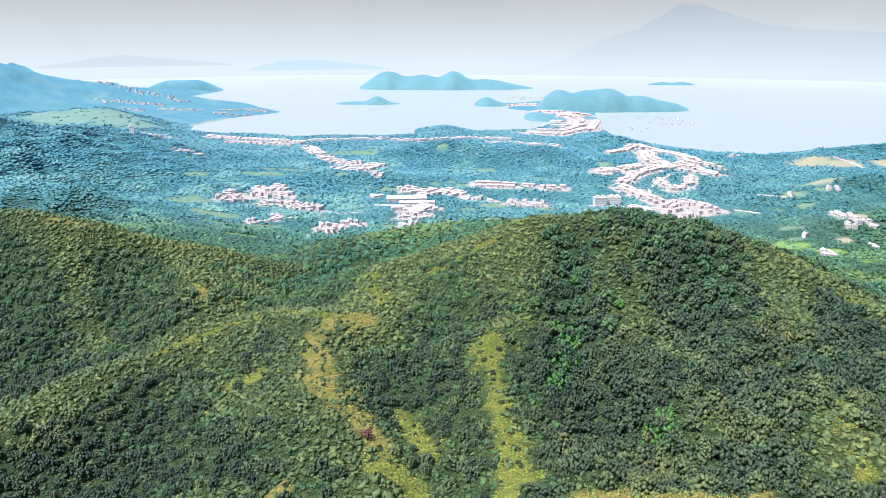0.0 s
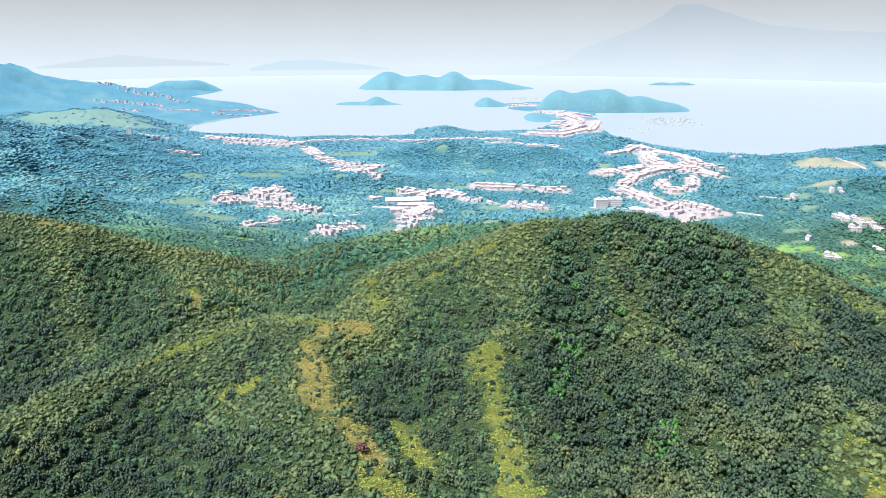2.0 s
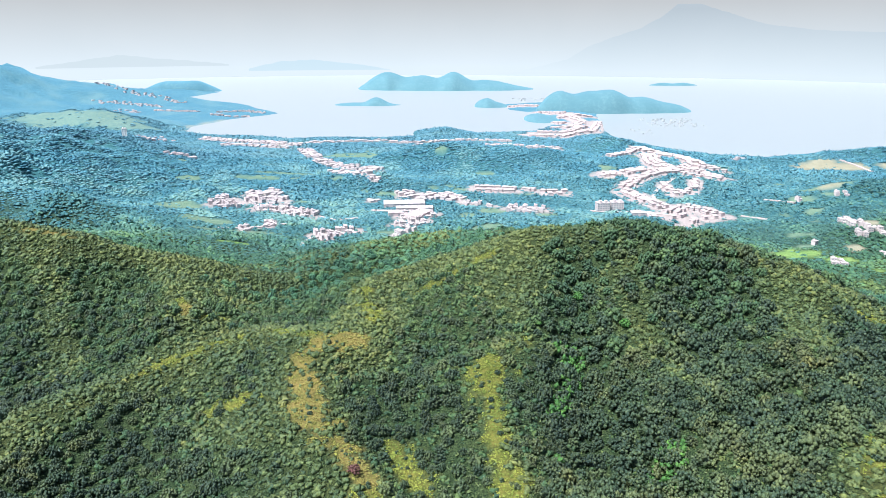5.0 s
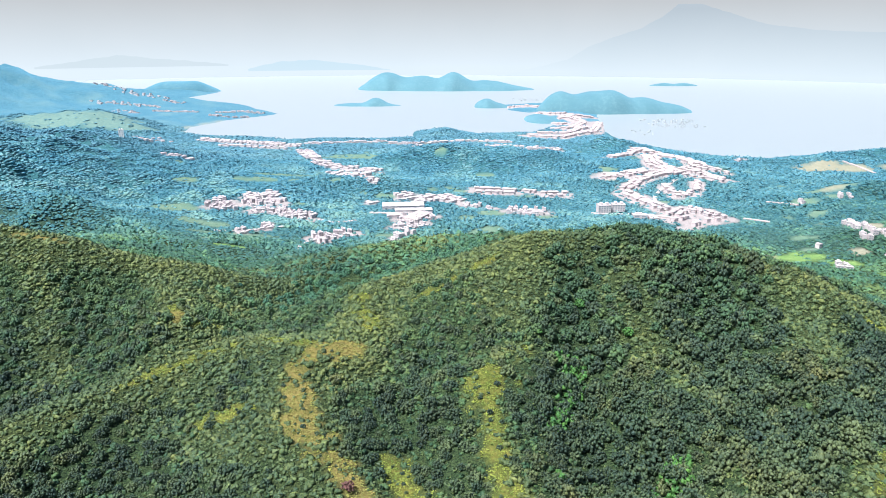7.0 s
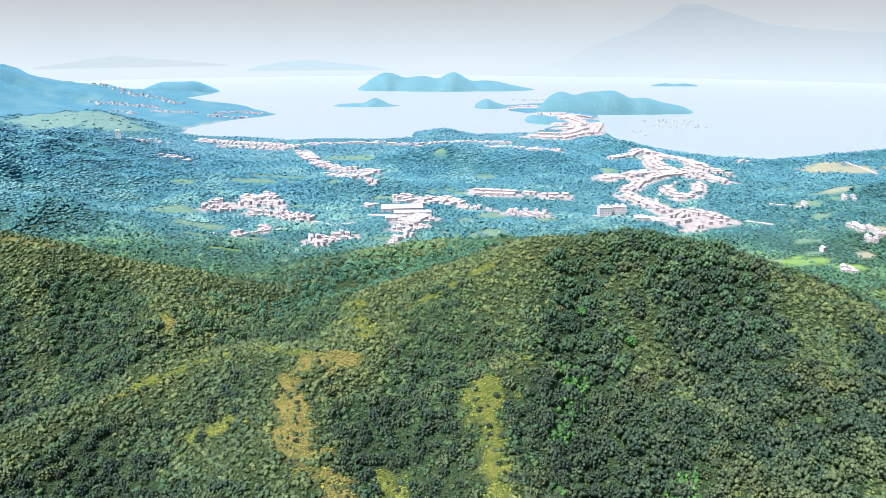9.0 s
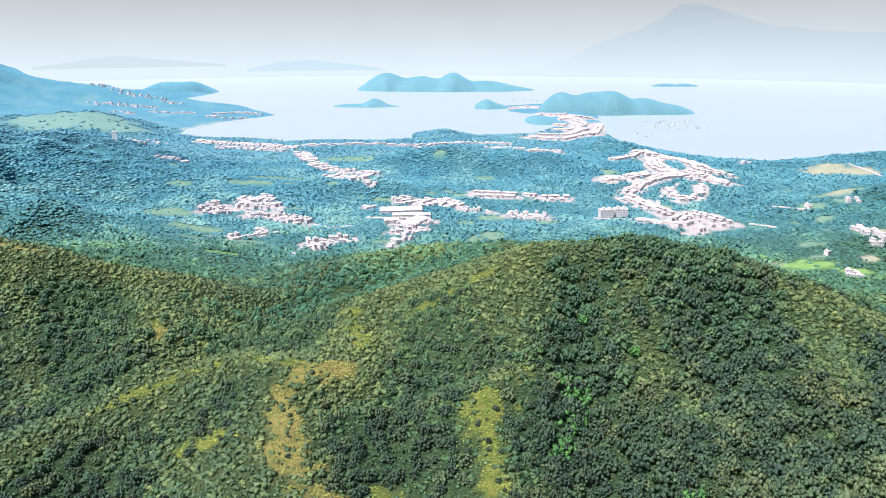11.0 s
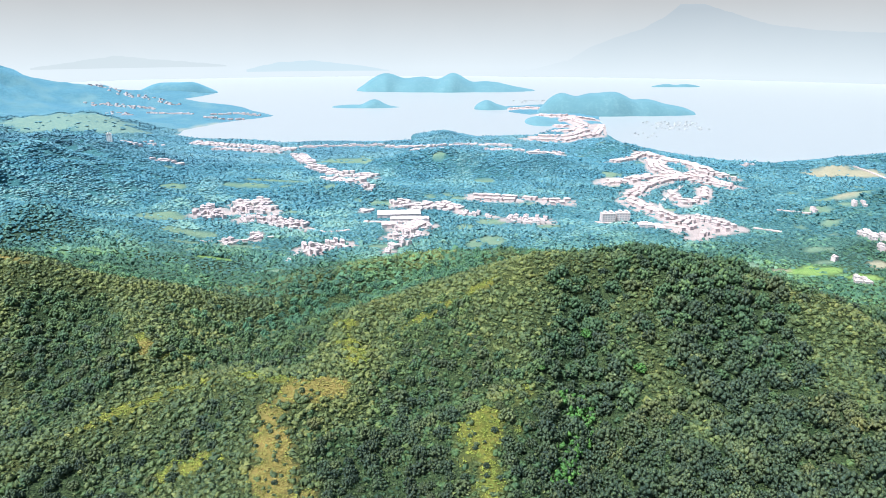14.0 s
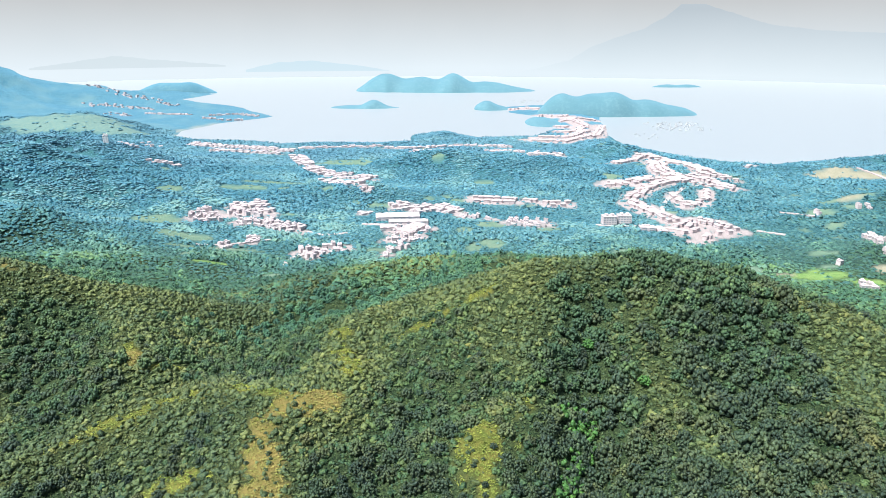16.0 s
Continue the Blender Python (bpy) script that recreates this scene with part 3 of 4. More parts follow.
def crown_shape(r, clumps, sprays=1, squat=0.85, whole=True):
    """A domed crown of many small leaf clumps round a dark heart, with loose sprays: unit radius, base at z = 0."""
    vs, fs, n = [OCT_V * 0.68 * (1, 1, squat)], [OCT_F], 6
    if clumps < 4:
        vs, fs, n = [], [], 0
    girth = 1.05 / math.sqrt(clumps) + 0.035
    for k in range(clumps):
        up = 1 - (k + 0.4) / clumps
        side, a = math.sqrt(1 - up * up), k * 2.4 + r.uniform(-0.5, 0.5)
        out = np.array((side * math.cos(a), side * math.sin(a), up))
        size = girth * r.uniform(0.75, 1.25)
        c = out * (1.0 - size) * r.uniform(0.86, 1.12) * (1, 1, squat)
        spin = np.array(Matrix.Rotation(r.uniform(0, 6.28), 3, "Z") @ Matrix.Rotation(r.uniform(-0.7, 0.7), 3, "X"))
        vs.append((OCT_V * size * r.uniform(0.75, 1.2, (6, 1)) * (1, 1, 0.8)) @ spin.T + c)
        fs.append((OCT_F if whole else OCT_F[:4]) + n)
        n += 6
        for j in range(sprays):
            d = out + r.normal(0, 0.8, 3)
            d /= np.linalg.norm(d)
            vs.append(c + d * size + r.normal(0, 0.42 * size, (3, 3)))
            fs.append(np.array([(n, n + 1, n + 2)]))
            n += 3
    return np.concatenate(vs) + (0, 0, 0.3), np.concatenate(fs)


def planted(name, shapes, spots, mat, label, parent=None):
    """One joined canopy: spots are rows x, y, z, radius, height, turn, tint."""
    vs, fs, ts, n = [], [], [], 0
    for k, (v, f) in enumerate(shapes):
        s = spots[k::len(shapes)]
        if not len(s):
            continue
        ca, sa = np.cos(s[:, 5:6]), np.sin(s[:, 5:6])
        x = (v[None, :, 0] * ca - v[None, :, 1] * sa) * s[:, 3:4] + s[:, 0:1]
        y = (v[None, :, 0] * sa + v[None, :, 1] * ca) * s[:, 3:4] + s[:, 1:2]
        z = v[None, :, 2] * s[:, 4:5] + s[:, 2:3]
        vs.append(np.stack([x, y, z], 2).reshape(-1, 3))
        fs.append((f[None] + (np.arange(len(s)) * len(v))[:, None, None]).reshape(-1, 3) + n)
        ts.append(np.repeat(s[:, 6], len(v)))
        n += len(s) * len(v)
    ob = new(name, mesh_from(name, np.concatenate(vs), np.concatenate(fs), mat, True, {"tint": np.concatenate(ts)}))
    ob.parent = parent
    return tagged(ob, label, "woodland", kind="stuff")


def scatter(y0, y1, step, half=0.74, margin=40, seed=1):
    """Uneven places over the wedge of land ahead: a turned, warped lattice."""
    r = np.random.default_rng(seed)
    reach = half * y1 + margin + 200
    a, b = np.meshgrid(np.arange(-reach, reach, step), np.arange(-reach, reach, step))
    a, b = a.ravel() + r.uniform(-0.5, 0.5, a.size) * step, b.ravel() + r.uniform(-0.5, 0.5, b.size) * step
    turn = 0.47 + seed
    x, y = a * math.cos(turn) - b * math.sin(turn), a * math.sin(turn) + b * math.cos(turn) + (y0 + y1) / 2
    keep = (y > y0) & (y < y1) & (np.abs(x) < half * y + margin)
    x, y = x[keep], y[keep]
    return np.stack([x + 0.8 * step * fbm(x, y, 37, seed), y + 0.8 * step * fbm(x, y, 41, seed + 5)], 1)


def open_ground(p):
    return cover(p[:, 0], p[:, 1], "grass") + cover(p[:, 0], p[:, 1], "straw")


r = np.random.default_rng(3)
near_shapes = [crown_shape(np.random.default_rng(100 + k), 30 + 2 * (k % 4), 1) for k in range(10)]
slope_shapes = [crown_shape(np.random.default_rng(150 + k), 18 + k % 3, 1) for k in range(8)]
bush_shapes = [crown_shape(np.random.default_rng(200 + k), 3, 1) for k in range(8)]
low_shapes = [crown_shape(np.random.default_rng(250 + k), 8, 1) for k in range(6)]
mid_shapes = [crown_shape(np.random.default_rng(300 + k), 3, 1, whole=False) for k in range(6)]


def lie(x, y):
    """Clumps of taller and lower wood."""
    return np.clip(1 + 1.6 * fbm(x, y, 55, 85), 0.7, 1.45)


far_shapes = [crown_shape(np.random.default_rng(400 + k), 1, 3) for k in range(6)]


def rows_for(p, r, lo, hi, tall, sink=0.25, lean=0.0, skew=1.6, blotch=55):
    rad = lo + (hi - lo) * r.uniform(0, 1, len(p)) ** skew
    x, y = p[:, 0], p[:, 1]
    tint = np.clip(0.20 + lean + 0.30 * crest_near(x, y) + np.where(y > 610, 0.9, 0.65) * fbm(x, y, blotch, 81) + np.where(y > 610, 1.6, 0) * fbm(x, y, 50, 83) + r.normal(0, 0.22, len(p)) * np.where(y > 950, 0.4, 1) + (r.uniform(size=len(p)) < 0.05) * 0.4 + 0.34 * np.exp(-((x - 5) / 70) ** 2 - ((y - 420) / 110) ** 2) + 0.3 * np.exp(-((x + 70) / 80) ** 2 - ((y - 540) / 70) ** 2) + 0.3 * np.exp(-((x + 180) / 90) ** 2 - ((y - 480) / 70) ** 2) + (y < 560) * (0.22 * np.clip((x - 200) / 80, 0, 1)) - (y > 610) * 0.3 * np.clip((x - 230) / 120, 0, 1), 0, 1)
    return np.stack([x, y, height(x, y) - sink * rad, rad, rad * r.uniform(tall * 0.8, tall * 1.25, len(p)) * np.where(y > 640, lie(x, y), 1), r.uniform(0, 6.28, len(p)), tint], 1)


p = scatter(180, 380, 6.3, seed=11)
def closed(p):
    """0 where trees stand apart, 1 where their crowns close."""
    return np.clip(0.76 + np.clip((p[:, 0] - 40) / 110, -0.08, 1) + 0.28 * np.clip((-70 - p[:, 0]) / 40, 0, 1) + 1.1 * fbm(p[:, 0], p[:, 1], 42, 97), 0.45, 1)


thin = r.uniform(size=len(p)) < closed(p)
wood = p[(open_ground(p) < 0.3) & (scrubby(p) + r.normal(0, 0.14, len(p)) < 0) & thin]
wide = 0.82 + 0.3 * np.clip((wood[:, 0] - 50) / 40, 0, 1)
rows = rows_for(wood, r, 2.9, 6.2, 1.25, lean=0.15, skew=1.1)
rows[:, 3:5] *= wide[:, None]
front = np.argsort(rows[:, 1] + 0.15 * np.abs(rows[:, 0]))
solo, rest = rows[front[:280]], rows[front[280:]]
planted("forest_canopy", near_shapes, rest, leaf_near, "dense dark green subtropical forest canopy covering the hill")
p = scatter(-160, 180, 6.4, 0.0, 190, seed=22)
rows = rows_for(p, r, 3.2, 6.0, 1.0)
below = (np.abs(p[:, 0]) < 95) & (p[:, 1] > -45)
planted("forest_canopy", slope_shapes, rows[below], leaf_near, "dense dark green forest on the slope under the flight path")
planted("forest_canopy", low_shapes, rows[~below], leaf_near, "dark green forest on the slope behind the flight path")
p = scatter(380, 640, 6.1, seed=21)
lee = (p[:, 0] > 40) & (p[:, 1] > 525) & (r.uniform(size=len(p)) < 0.6)
wood = p[(open_ground(p) < 0.3) & (scrubby(p) + r.normal(0, 0.14, len(p)) < 0) & ~lee & (r.uniform(size=len(p)) < closed(p) + 0.1)]
wide = 0.84 + 0.3 * np.clip((wood[:, 0] - 60) / 40, 0, 1)
rows = rows_for(wood, r, 2.7, 5.8, 1.25, lean=0.10, skew=1.1)
rows[:, 3:5] *= wide[:, None]
nearer = wood[:, 1] + r.normal(0, 12, len(wood)) < 530
same = r.uniform(size=len(wood)) > np.clip((wood[:, 1] - 380) / 120, 0, 1)
planted("forest_canopy", slope_shapes, rows[nearer & same], leaf_near, "dense dark green forest canopy below the crest")
planted("forest_canopy", slope_shapes, rows[nearer & ~same], leaf_by_haze[0], "dense dark green forest canopy on the upper slopes")
planted("forest_canopy", slope_shapes, rows[~nearer], leaf_by_haze[1], "green forest canopy falling to the valley")
p = scatter(180, 700, 3.35, seed=31)
p = p[(open_ground(p) < 0.3) & (scrubby(p) < 0.05) & ~((p[:, 0] > 40) & (p[:, 1] > 525))]
p = p[r.uniform(size=len(p)) < np.where(p[:, 1] > 540, 0.5, 1.25 - 0.95 * closed(p))]
planted("understorey", bush_shapes, rows_for(p, r, 1.2, 3.5, 0.85, 0.3, lean=0.04, skew=1.6), leaf_under, "green understorey filling the forest gaps")
p = scatter(180, 690, 3.2, seed=12)
p = p[~((p[:, 0] > 40) & (p[:, 1] > 525) & (r.uniform(size=len(p)) < 0.6))]
open_ = open_ground(p)
keep = ((open_ < 0.4) & (scrubby(p) > -0.1)) | ((open_ >= 0.4) & (r.uniform(size=len(p)) < 0.3 - 0.12 * np.clip(open_, 0, 1)))
rows = rows_for(p[keep], r, 1.2, 3.7, 0.85, lean=0.05, skew=1.5)
rows[open_[keep] >= 0.4, 3:5] *= r.uniform(0.55, 1.0, ((open_[keep] >= 0.4).sum(), 1))
planted("scrub", bush_shapes, rows, leaf_scrub, "low green scrub on the open slopes and grassy spurs")
lone = np.random.default_rng(61)
p = scatter(200, 400, 4.6, seed=62)
p = p[(open_ground(p) > 0.3) & (lone.uniform(size=len(p)) < 0.30)]
planted("bush", slope_shapes, rows_for(p, lone, 1.0, 2.3, 1.15, 0.2, lean=-0.1), leaf_near, "dark rounded bushes dotted over the grassy spurs")

GLADES = [(6.5, [(82, 396, 0), (81, 376, 0), (72, 354, 0), (66, 340, 0)]), (6.5, [(118, 304, 0), (108, 296, 0), (114, 287, 0)]), (3, [(56, 312, 0), (62, 304, 0)])]
p = scatter(280, 420, 2.6, seed=15)
near_glade = np.max([np.clip((w - along(p[:, 0], p[:, 1], g)[0]) / 4 + 1.6 * fbm(p[:, 0], p[:, 1], 14, 17) + 0.3, 0, 1) for w, g in GLADES], 0)
planted("fern_scrub", bush_shapes, rows_for(p[near_glade > 0.5], r, 1.5, 2.8, 1.2, -0.9, lean=0.2), leaf_bright, "bright green shrubs along the damp gully")
p = scatter(180, 520, 1.35, seed=16)
p = p[(open_ground(p) > 0.35)]
tuft_shapes = [(np.random.default_rng(500 + k).normal(0, 0.5, (15, 3)) * (1, 1, 0.6) + (0, 0, 0.4), np.arange(15).reshape(5, 3)) for k in range(5)]


def turf_build(nt, b):
    t = attribute(nt, "tint")
    c = mix(nt, t, mix(nt, ramp(nt, noise_tex(nt, 0.12, 4, 0.7), 0.38, 0.62), (0.110, 0.165, 0.026), (0.240, 0.275, 0.040)), mix(nt, ramp(nt, noise_tex(nt, 0.16, 4, 0.7), 0.36, 0.64), (0.160, 0.158, 0.040), (0.280, 0.222, 0.064)))
    nt.links.new(c, b.inputs["Base Color"])
    b.inputs["Roughness"].default_value = 0.8


def fern_build(nt, b):
    t = attribute(nt, "tint")
    nt.links.new(mix(nt, t, (0.024, 0.058, 0.024), (0.100, 0.135, 0.038)), b.inputs["Base Color"])
    b.inputs["Roughness"].default_value = 0.6


q = scatter(180, 660, 3.1, seed=17)
q = q[(open_ground(q) < 0.35) & (np.abs(q[:, 0]) < 0.7 * q[:, 1]) & ~((q[:, 0] > 60) & (q[:, 1] > 540))]
planted("fern_cover", tuft_shapes, rows_for(q, r, 0.9, 1.9, 0.8, 0.0, lean=0.1), material("fern", fern_build), "knee-high ferns and saplings between the trees")
turf = material("turf", turf_build)
rows = rows_for(p, r, 0.5, 1.3, 0.9, 0.0)
rows[:, 6] = np.clip(0.75 * cover(p[:, 0], p[:, 1], "straw") + r.normal(0, 0.12, len(p)), 0, 1)
planted("grass", tuft_shapes, rows, turf, "coarse yellow-green grass on the open spurs")

# valley woods, thinner and lower towards the shore: crowns flattened to soften shading, haze in the leaf colour
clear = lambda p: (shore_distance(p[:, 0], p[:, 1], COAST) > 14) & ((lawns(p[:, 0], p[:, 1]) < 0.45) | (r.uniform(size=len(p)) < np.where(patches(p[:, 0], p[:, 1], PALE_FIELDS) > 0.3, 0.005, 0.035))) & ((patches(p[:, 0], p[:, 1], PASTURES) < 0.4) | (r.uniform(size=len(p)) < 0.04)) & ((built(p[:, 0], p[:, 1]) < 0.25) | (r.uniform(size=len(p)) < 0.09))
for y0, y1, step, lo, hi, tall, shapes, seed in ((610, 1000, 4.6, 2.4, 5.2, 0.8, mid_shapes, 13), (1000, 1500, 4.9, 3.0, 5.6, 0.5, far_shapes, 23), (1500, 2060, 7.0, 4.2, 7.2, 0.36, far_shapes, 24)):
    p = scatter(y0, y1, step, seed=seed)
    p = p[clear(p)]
    # haze band chosen by distance, pushed bluer to the left, greener right
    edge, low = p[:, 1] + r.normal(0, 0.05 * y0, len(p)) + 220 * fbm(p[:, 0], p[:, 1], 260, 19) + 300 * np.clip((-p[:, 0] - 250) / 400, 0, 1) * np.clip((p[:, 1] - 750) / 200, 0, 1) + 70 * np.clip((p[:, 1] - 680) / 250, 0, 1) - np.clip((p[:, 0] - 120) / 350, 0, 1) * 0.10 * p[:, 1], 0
    for reach, leaf in zip([w[0] for w in WOODS_BY_HAZE], leaf_by_haze):
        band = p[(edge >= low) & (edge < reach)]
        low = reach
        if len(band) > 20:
            planted("woodland", shapes, rows_for(band, r, lo, hi, tall, 0.3 * tall, 0.15, 1.9, 110 + step * 12), leaf, "green woodland filling the valley" if reach < 900 else "woodland around the villages, haze-tinted blue-green" if reach < 1500 else "distant woodland near the shore, haze-tinted pale blue")


# ---- single trees nearest the camera ----
def tree(shape, leaf, label, tint):
    base = tagged(new("tree", None), label, "tree", "trees at the foot of the slope")
    v, f = shape
    bm = bmesh.new()
    bmesh.ops.create_cone(bm, segments=6, radius1=0.09, radius2=0.045, depth=1.0, cap_ends=True, matrix=Matrix.Translation((0, 0, 0.1)))
    for k in range(4):
        m = pose(0, 0, 0.42, 38, 0, 90 * k + 20) @ Matrix.Translation((0, 0, 0.22))
        bmesh.ops.create_cone(bm, segments=5, radius1=0.04, radius2=0.015, depth=0.46, cap_ends=True, matrix=m)
    part("trunk", bm, bark, base)
    crown = new("crown", mesh_from("crown", v, f, leaf, True, {"tint": np.full(len(v), tint)}))
    crown.parent = base
    return base


tree_stock, placed = [], set()
TINTS = np.array((0.08, 0.15, 0.22, 0.3, 0.12, 0.4, 0.18, 0.25, 0.5, 0.1, 0.35, 0.7))
for k, tint in enumerate(TINTS):
    label = "broad dark green evergreen tree in closed forest" if tint < 0.2 else "rounded green broadleaf tree in closed forest" if tint < 0.45 else "light olive-green tree among darker crowns"
    tree_stock.append(tree(near_shapes[k % 10], leaf_near, label, tint))
for row in solo:
    k = int(np.argmin(np.abs(TINTS - row[6]) + r.uniform(0, 0.08, 12)))
    m = pose(row[0], row[1], row[2], 0, 0, math.degrees(row[5])) @ Matrix.Diagonal((row[3], row[3], row[4], 1))
    if k in placed:
        ob = copy_thing(tree_stock[k], m)
    else:
        placed.add(k)
        ob = tree_stock[k]
    ob.matrix_basis = m
for ob in [o for k, o in enumerate(tree_stock) if k not in placed]:
    for child in list(ob.children):
        bpy.data.objects.remove(child)
    bpy.data.objects.remove(ob)
for x, y, size, leaf, label in ((-40, 293, 3.4, leaf_bloom, "tree covered in dull red blossom beside the grassy spur"), (119, 407, 4.2, leaf_bright, "vivid green tree standing out from dark forest"), (97, 445, 4.6, leaf_bright, "vivid green spreading tree in dark forest"), (64, 408, 2.5, leaf_bright, "small vivid green tree on the spur")):
    ob = tree(near_shapes[int(x) % 10], leaf, label, 0.45)
    ob.matrix_basis = pose(x, y, float(height(x, y)) + 0.6, 0, 0, x * 7) @ Matrix.Diagonal((size, size, size * 1.1, 1))


# ---- houses ----
def house(kind, storeys, wide, deep, windows):
    base = new("house", None)
    h = 2.7 * storeys
    wallm, roofm = (wall_pink, roof_pink) if kind == "terrace" else (wall_white, roof_grey)
    bm = bmesh.new()
    box(bm, -wide / 2, -deep / 2, -4, wide / 2, deep / 2, h)
    part("wall", bm, wallm, base)
    bm = bmesh.new()
    if kind == "terrace":
        o = 0.5
        v = [bm.verts.new(c) for c in ((-wide / 2 - o, -deep / 2 - o, h), (wide / 2 + o, -deep / 2 - o, h), (wide / 2 + o, deep / 2 + o, h), (-wide / 2 - o, deep / 2 + o, h), (-wide / 4, 0, h + 1.7), (wide / 4, 0, h + 1.7))]
        for f in ((0, 1, 5, 4), (1, 2, 5), (2, 3, 4, 5), (3, 0, 4), (3, 2, 1, 0)):
            bm.faces.new([v[k] for k in f])
    else:
        box(bm, -wide / 2 - 0.2, -deep / 2 - 0.2, h, wide / 2 + 0.2, deep / 2 + 0.2, h + 0.35)
    roof = part("roof", bm, roofm, base)
    if kind != "terrace":
        bm = bmesh.new()
        box(bm, -wide / 4, deep * 0.1, h + 0.35, wide / 5, deep / 2 - 0.4, h + 1.7)
        part("stair_head", bm, wallm, roof)
    for k in range(windows):
        bm = bmesh.new()
        col, lev = k % 2, k // 2
        if lev >= storeys:
            bm.free()
            break
        x = (col - 0.5) * wide * 0.48
        box(bm, x - wide * 0.15, -deep / 2 - 0.06, 2.7 * lev + 0.8, x + wide * 0.15, -deep / 2 + 0.1, 2.7 * lev + 2.1)
        part("window", bm, glass_dark, base)
    return base


HOUSE_LABEL = {"village": "white rendered village house with a flat concrete roof", "terrace": "pale pink terraced house with a tiled hip roof", "shed": "long white industrial shed with a flat pale roof"}
stock = {}
for kind, sizes in {"village": [(2, 6.5, 5.5), (2, 7.5, 5), (1, 5.5, 7), (1, 8, 5.5), (2, 6, 6)], "terrace": [(2, 6.6, 7), (2, 7.4, 6.4), (2, 6, 7.5)], "shed": [(2, 22, 14), (1, 26, 13)]}.items():
    stock[kind] = [tagged(house(kind, a, b, c, 6), HOUSE_LABEL[kind], "house", "houses of the valley") for a, b, c in sizes]

r = np.random.default_rng(5)
lots = []
for kind, gap, rows, line in STREETS:
    for (x0, y0), (x1, y1) in zip(line[:-1], line[1:]):
        length = math.hypot(x1 - x0, y1 - y0)
        nxv, nyv = -(y1 - y0) / length, (x1 - x0) / length
        pitch = gap * (0.62 if kind == "village" else 0.7 if kind == "terrace" else 1)
        for k in range(max(1, int(length / pitch))):
            deep = rows + (2 if kind == "village" and rows > 1 else 1 if kind == "village" or y0 > 1240 else 0)
            for side in range(deep):
                u = (k + 0.5 + r.uniform(-0.35, 0.35)) * pitch / length
                off = (side - (deep - 1) / 2) * (9 if kind == "village" else 11 if kind == "terrace" else 26) + r.uniform(-2.5, 2.5) * (7 if gap >= 26 else 1)
                hx, hy = x0 + u * (x1 - x0) + nxv * off, y0 + u * (y1 - y0) + nyv * off
                if r.uniform() < 0.06 or any(math.hypot(hx - q[1], hy - q[2]) < (5.6 if kind != "shed" else 14) for q in lots):
                    continue
                turn = math.degrees(math.atan2(y1 - y0, x1 - x0)) + (0 if kind == "terrace" else r.choice([0, 90])) + r.uniform(-6, 6)
                lots.append((kind, hx, hy, turn, int(r.integers(len(stock[kind])))))
lots.sort(key=lambda q: q[2])
used = set()
for kind, hx, hy, turn, pick in lots[:280]:
    m = pose(hx, hy, float(height(hx, hy)), 0, 0, turn)
    if (kind, pick) in used:
        copy_thing(stock[kind][pick], m)
    else:
        used.add((kind, pick))
        stock[kind][pick].matrix_basis = m

# houses past the nearest stand joined, one mesh for walls and one for roofs
for name, slot, pink in (("far_house_walls", 0, False), ("far_house_roofs", 1, False), ("far_house_walls", 0, True), ("far_house_roofs", 1, True)):
    bm = bmesh.new()
    for kind, hx, hy, turn, pick in lots[280:]:
        if (kind == "terrace") == pink:
            me = [c for c in stock[kind][pick].children if c.name.startswith(("wall", "roof")[slot])][0].data.copy()
            me.transform(pose(hx, hy, float(height(hx, hy)), 0, 0, turn) @ Matrix.Diagonal((1.3, 1.3, 0.85, 1)))
            bm.from_mesh(me)
            bpy.data.meshes.remove(me)
    ob = part(name, bm, ((wall_white, roof_grey), (wall_pink, roof_pink))[pink][slot], None)
    tagged(ob, ("pale pink" if pink else "white") + " distant houses packed along the shore", "houses", kind="stuff")


# ---- roads ----
ROADS = [(7, [(-180, 818), (-180, 844), (-174, 863), (-159, 879)]), (8, [(-110, 1010), (-76, 1006), (-35, 1010)]), (6, [(-182, 972), (-157, 951), (-125, 967)]), (8, [(232, 1009), (285, 1005), (335, 993), (353, 980)]),
         (8, [(351, 1022), (348, 1064), (336, 1107), (319, 1137), (341, 1184), (395, 1224), (449, 1260), (502, 1331)]), (7, [(348, 1064), (362, 1112), (388, 1151), (431, 1204), (479, 1221)]), (7, [(828, 1380), (849, 1353), (859, 1309)]),
         (7, [(450, 972), (480, 951)]), (9, [(591, 945), (560, 855), (577, 827)]), (6, [(520, 1050), (559, 1017)]), (6, [(-309, 890), (-272, 901), (-222, 934)])]
road_mat = plain("road_concrete", (0.30, 0.26, 0.25), (0.42, 0.37, 0.36), 0.15, 0.85)
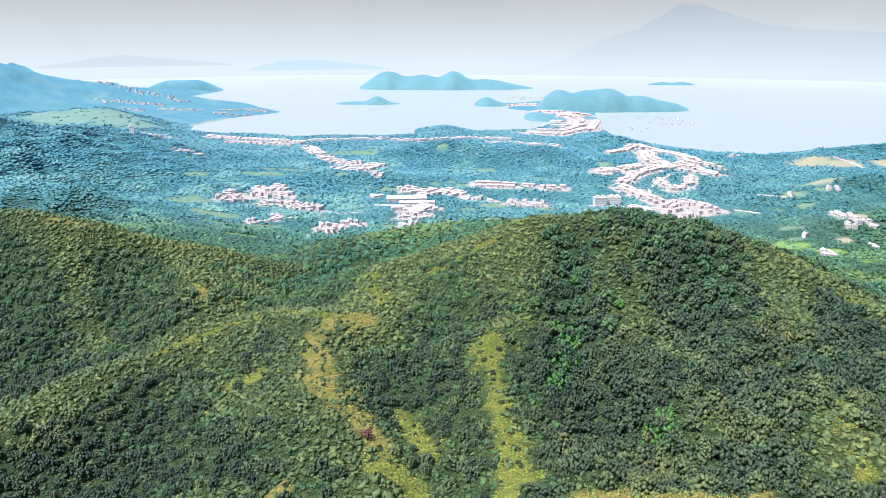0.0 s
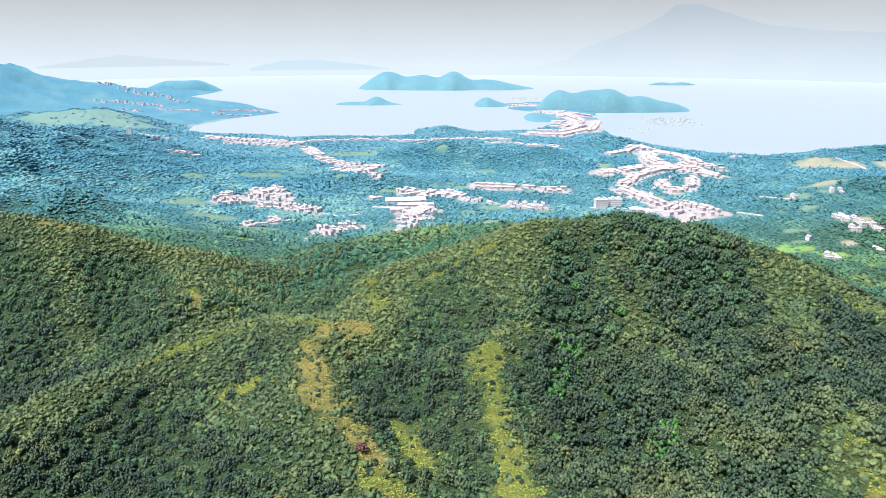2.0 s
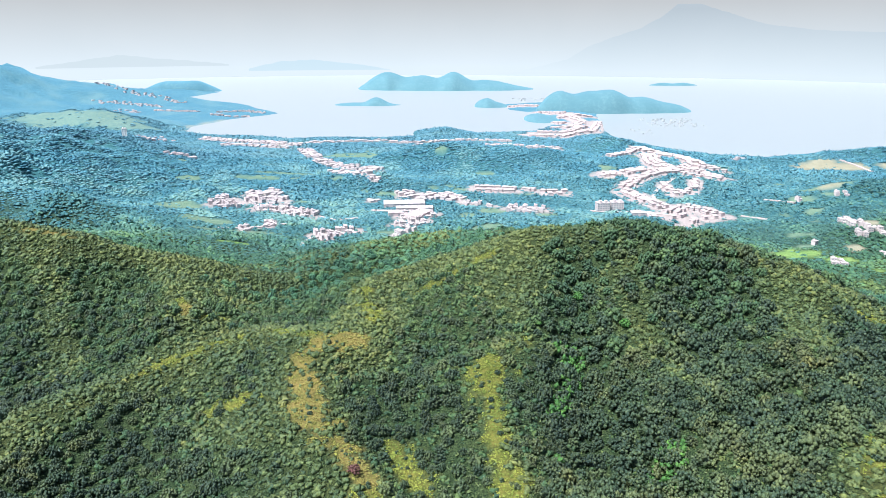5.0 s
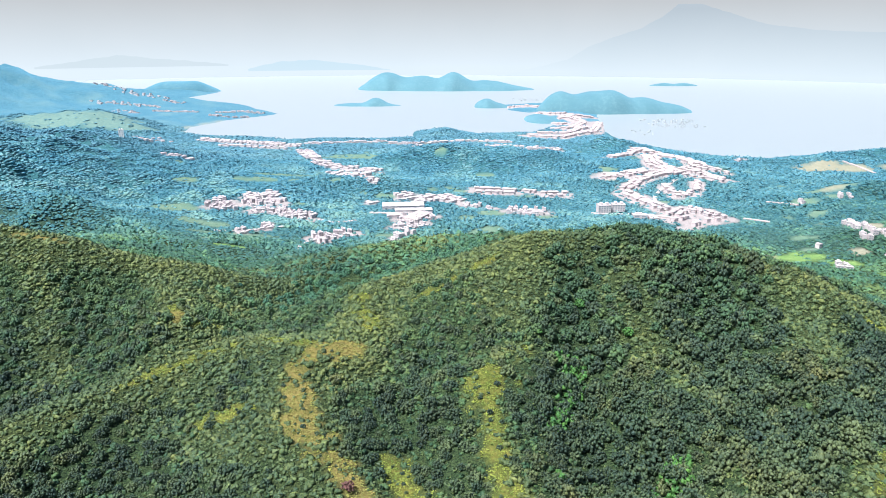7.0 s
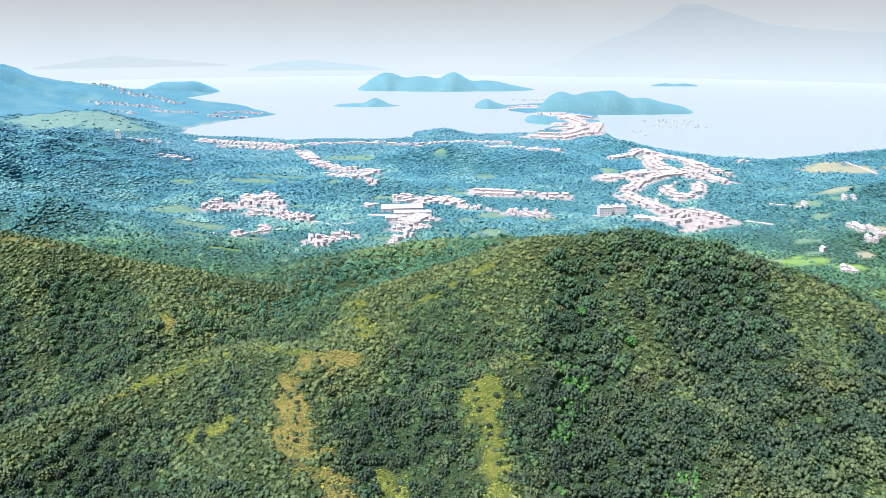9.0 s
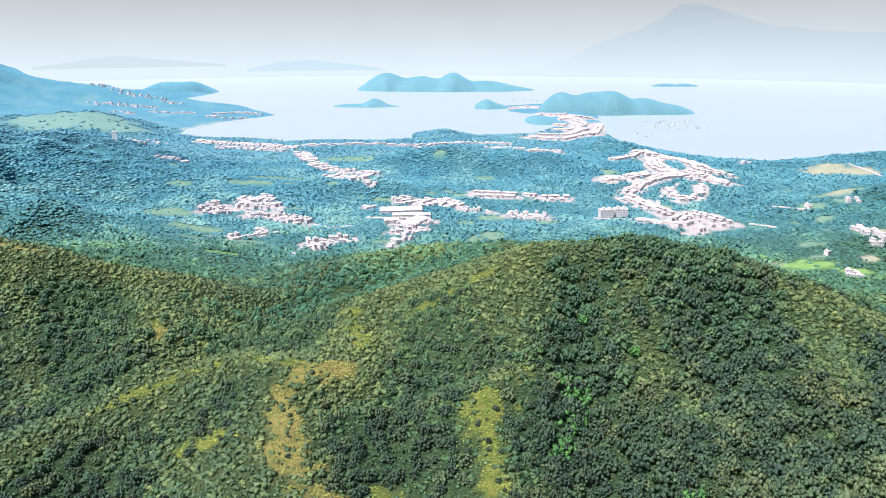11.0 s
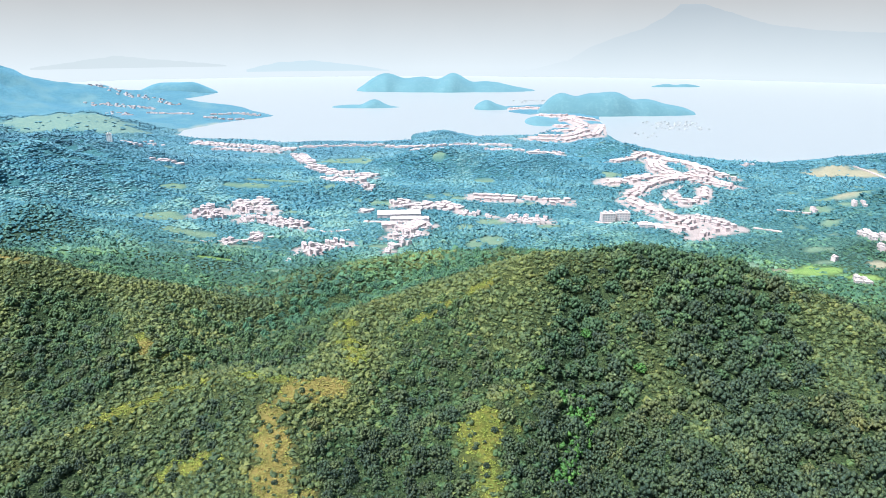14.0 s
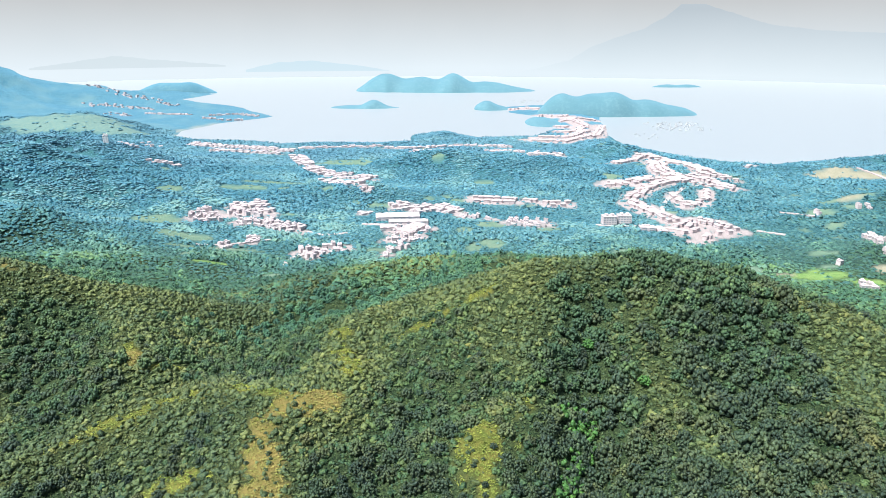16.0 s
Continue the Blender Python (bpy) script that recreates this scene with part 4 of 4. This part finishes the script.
for wide, line in ROADS:
    pts = []
    for (x0, y0), (x1, y1) in zip(line[:-1], line[1:]):
        n = max(2, int(math.hypot(x1 - x0, y1 - y0) / 6))
        pts += [(x0 + (x1 - x0) * k / n, y0 + (y1 - y0) * k / n) for k in range(n)]
    pts = np.array(pts + [line[-1]], float)
    for _ in range(6):
        pts[1:-1] = (pts[:-2] + 2 * pts[1:-1] + pts[2:]) / 4
    way = np.gradient(pts, axis=0)
    side = np.stack([-way[:, 1], way[:, 0]], 1) / np.linalg.norm(way, axis=1)[:, None] * wide / 2
    lev = np.maximum(height(pts[:, 0], pts[:, 1]), np.maximum(height(*(pts + side).T), height(*(pts - side).T))) + 1.2
    v = np.concatenate([np.column_stack([pts + side, lev]), np.column_stack([pts - side, lev]), np.column_stack([pts + side, lev - 4]), np.column_stack([pts - side, lev - 4])])
    n = len(pts)
    q = np.arange(n - 1)
    f = np.concatenate([np.stack([q + n, q + n + 1, q + 1, q], 1), np.stack([q, q + 1, q + 2 * n + 1, q + 2 * n], 1), np.stack([q + 3 * n, q + 3 * n + 1, q + n + 1, q + n], 1)])
    tagged(new("road", mesh_from("road", v, f, road_mat)), "pale concrete lane between houses and woods", "road", kind="structure")


# ---- warehouses ----
def warehouse(x, y, turn, wide, deep, h, pink, label):
    base = tagged(new("warehouse", None), label, "warehouse")
    bm = bmesh.new()
    box(bm, -wide / 2, -deep / 2, -6, wide / 2, deep / 2, h)
    part("wall", bm, wall_pink if pink else wall_white, base)
    bays = max(2, round(wide / 12))
    for k in range(bays):
        bm = bmesh.new()
        a, b = -wide / 2 + wide * k / bays, -wide / 2 + wide * (k + 1) / bays
        v = [bm.verts.new(c) for c in ((a + 0.1, -deep / 2 - 0.4, h), ((a + b) / 2, -deep / 2 - 0.4, h + 0.6), (b - 0.1, -deep / 2 - 0.4, h), (a + 0.1, deep / 2 + 0.4, h), ((a + b) / 2, deep / 2 + 0.4, h + 0.6), (b - 0.1, deep / 2 + 0.4, h))]
        for f in ((0, 1, 4, 3), (1, 2, 5, 4), (0, 2, 1), (3, 4, 5), (0, 3, 5, 2)):
            bm.faces.new([v[q] for q in f])
        part("roof_bay", bm, roof_pink if pink else wall_white, base)
        bm = bmesh.new()
        box(bm, (a + b) / 2 - 2, -deep / 2 - 0.08, 0, (a + b) / 2 + 2, -deep / 2 + 0.2, h * 0.6)
        part("loading_door", bm, glass_dark, base)
    base.matrix_basis = pose(x, y, float(height(x, y)), 0, 0, turn)


warehouse(-60, 1046, 6, 66, 26, 6, False, "long white warehouse with ribbed pale roof bays")
warehouse(-42, 1015, 4, 58, 14, 5, False, "low white warehouse beside a larger one")
warehouse(-70, 985, 8, 22, 16, 5, True, "pale pink flat warehouse with a tan roof")
warehouse(-34, 978, 60, 46, 24, 6, True, "large pink-roofed depot with dark loading doors")


# ---- single large buildings ----
def block(x, y, turn, wide, deep, storeys, bays, label, plaster=wall_white, pane=0.3):
    base = tagged(new("apartment_building", None), label, "building")
    h = 3.3 * storeys
    bm = bmesh.new()
    box(bm, -wide / 2, -deep / 2, -5, wide / 2, deep / 2, h)
    part("wall", bm, plaster, base)
    bm = bmesh.new()
    box(bm, -wide / 2 - 0.3, -deep / 2 - 0.3, h, wide / 2 + 0.3, deep / 2 + 0.3, h + 0.5)
    roof = part("roof", bm, roof_grey, base)
    for side in (-0.3, 0.15):
        bm = bmesh.new()
        box(bm, wide * side, -deep * 0.2, h + 0.5, wide * (side + 0.2), deep * 0.3, h + 3.2)
        part("stair_head", bm, plaster, roof)
    step = wide / bays
    for lev in range(storeys):
        for k in range(bays):
            bm = bmesh.new()
            cx = -wide / 2 + (k + 0.5) * step
            box(bm, cx - step * pane, -deep / 2 - 0.06, lev * 3.3 + 0.9, cx + step * pane, -deep / 2 + 0.2, lev * 3.3 + 2.6)
            part("window", bm, glass_dark, base)
    base.matrix_basis = pose(x, y, float(height(x, y)), 0, 0, turn)
    return base


block(252, 1014, 4, 20, 13, 4, 5, "white four-storey residential block with dark windows")
block(275, 1018, -3, 20, 13, 4, 5, "white four-storey block beside its twin")
block(-640, 1345, 20, 9, 8, 5, 2, "slender white tower block among woods", plaster_white, 0.12)


# ---- boats ----
def boat(size, label):
    base = tagged(new("boat", None), label, "boat", "boats at their moorings")
    bm = bmesh.new()
    v = [bm.verts.new(c) for c in ((-size / 2, -1.5, -0.3), (size * 0.3, -1.5, -0.3), (size / 2, 0, -0.1), (size * 0.3, 1.5, -0.3), (-size / 2, 1.5, -0.3),
                                   (-size / 2, -1.9, 1.2), (size * 0.3, -1.9, 1.3), (size * 0.58, 0, 1.6), (size * 0.3, 1.9, 1.3), (-size / 2, 1.9, 1.2))]
    bm.faces.new(v[5:])
    bm.faces.new(v[4::-1])
    for k in range(5):
        bm.faces.new((v[k], v[(k + 1) % 5], v[5 + (k + 1) % 5], v[5 + k]))
    part("hull", bm, hull_white, base)
    bm = bmesh.new()
    box(bm, -size * 0.3, -1.2, 1.1, size * 0.15, 1.2, 2.9)
    cabin = part("cabin", bm, hull_white, base)
    bm = bmesh.new()
    box(bm, -size * 0.32, -1.3, 2.9, size * 0.18, 1.3, 3.1)
    part("canopy", bm, hull_white, cabin)
    return base


fleet = [boat(9, "white moored motor yacht on calm water"), boat(7, "small white moored motor boat on calm water")]
r = np.random.default_rng(9)
berths = [(660 + 170 * a, 2060 + 210 * b) for a, b in r.uniform(size=(80, 2))] + [(300 + 150 * a, 2880 + 130 * b) for a, b in r.uniform(size=(22, 2))] + [(560 + 60 * a, 1900 + 120 * b) for a, b in r.uniform(size=(8, 2))]
for k, (bx, by) in enumerate(berths):
    m = pose(bx, by, 0, 0, 0, 20 + 25 * float(r.normal()))
    if k < 2:
        fleet[k].matrix_basis = m
    else:
        copy_thing(fleet[k % 2], m)
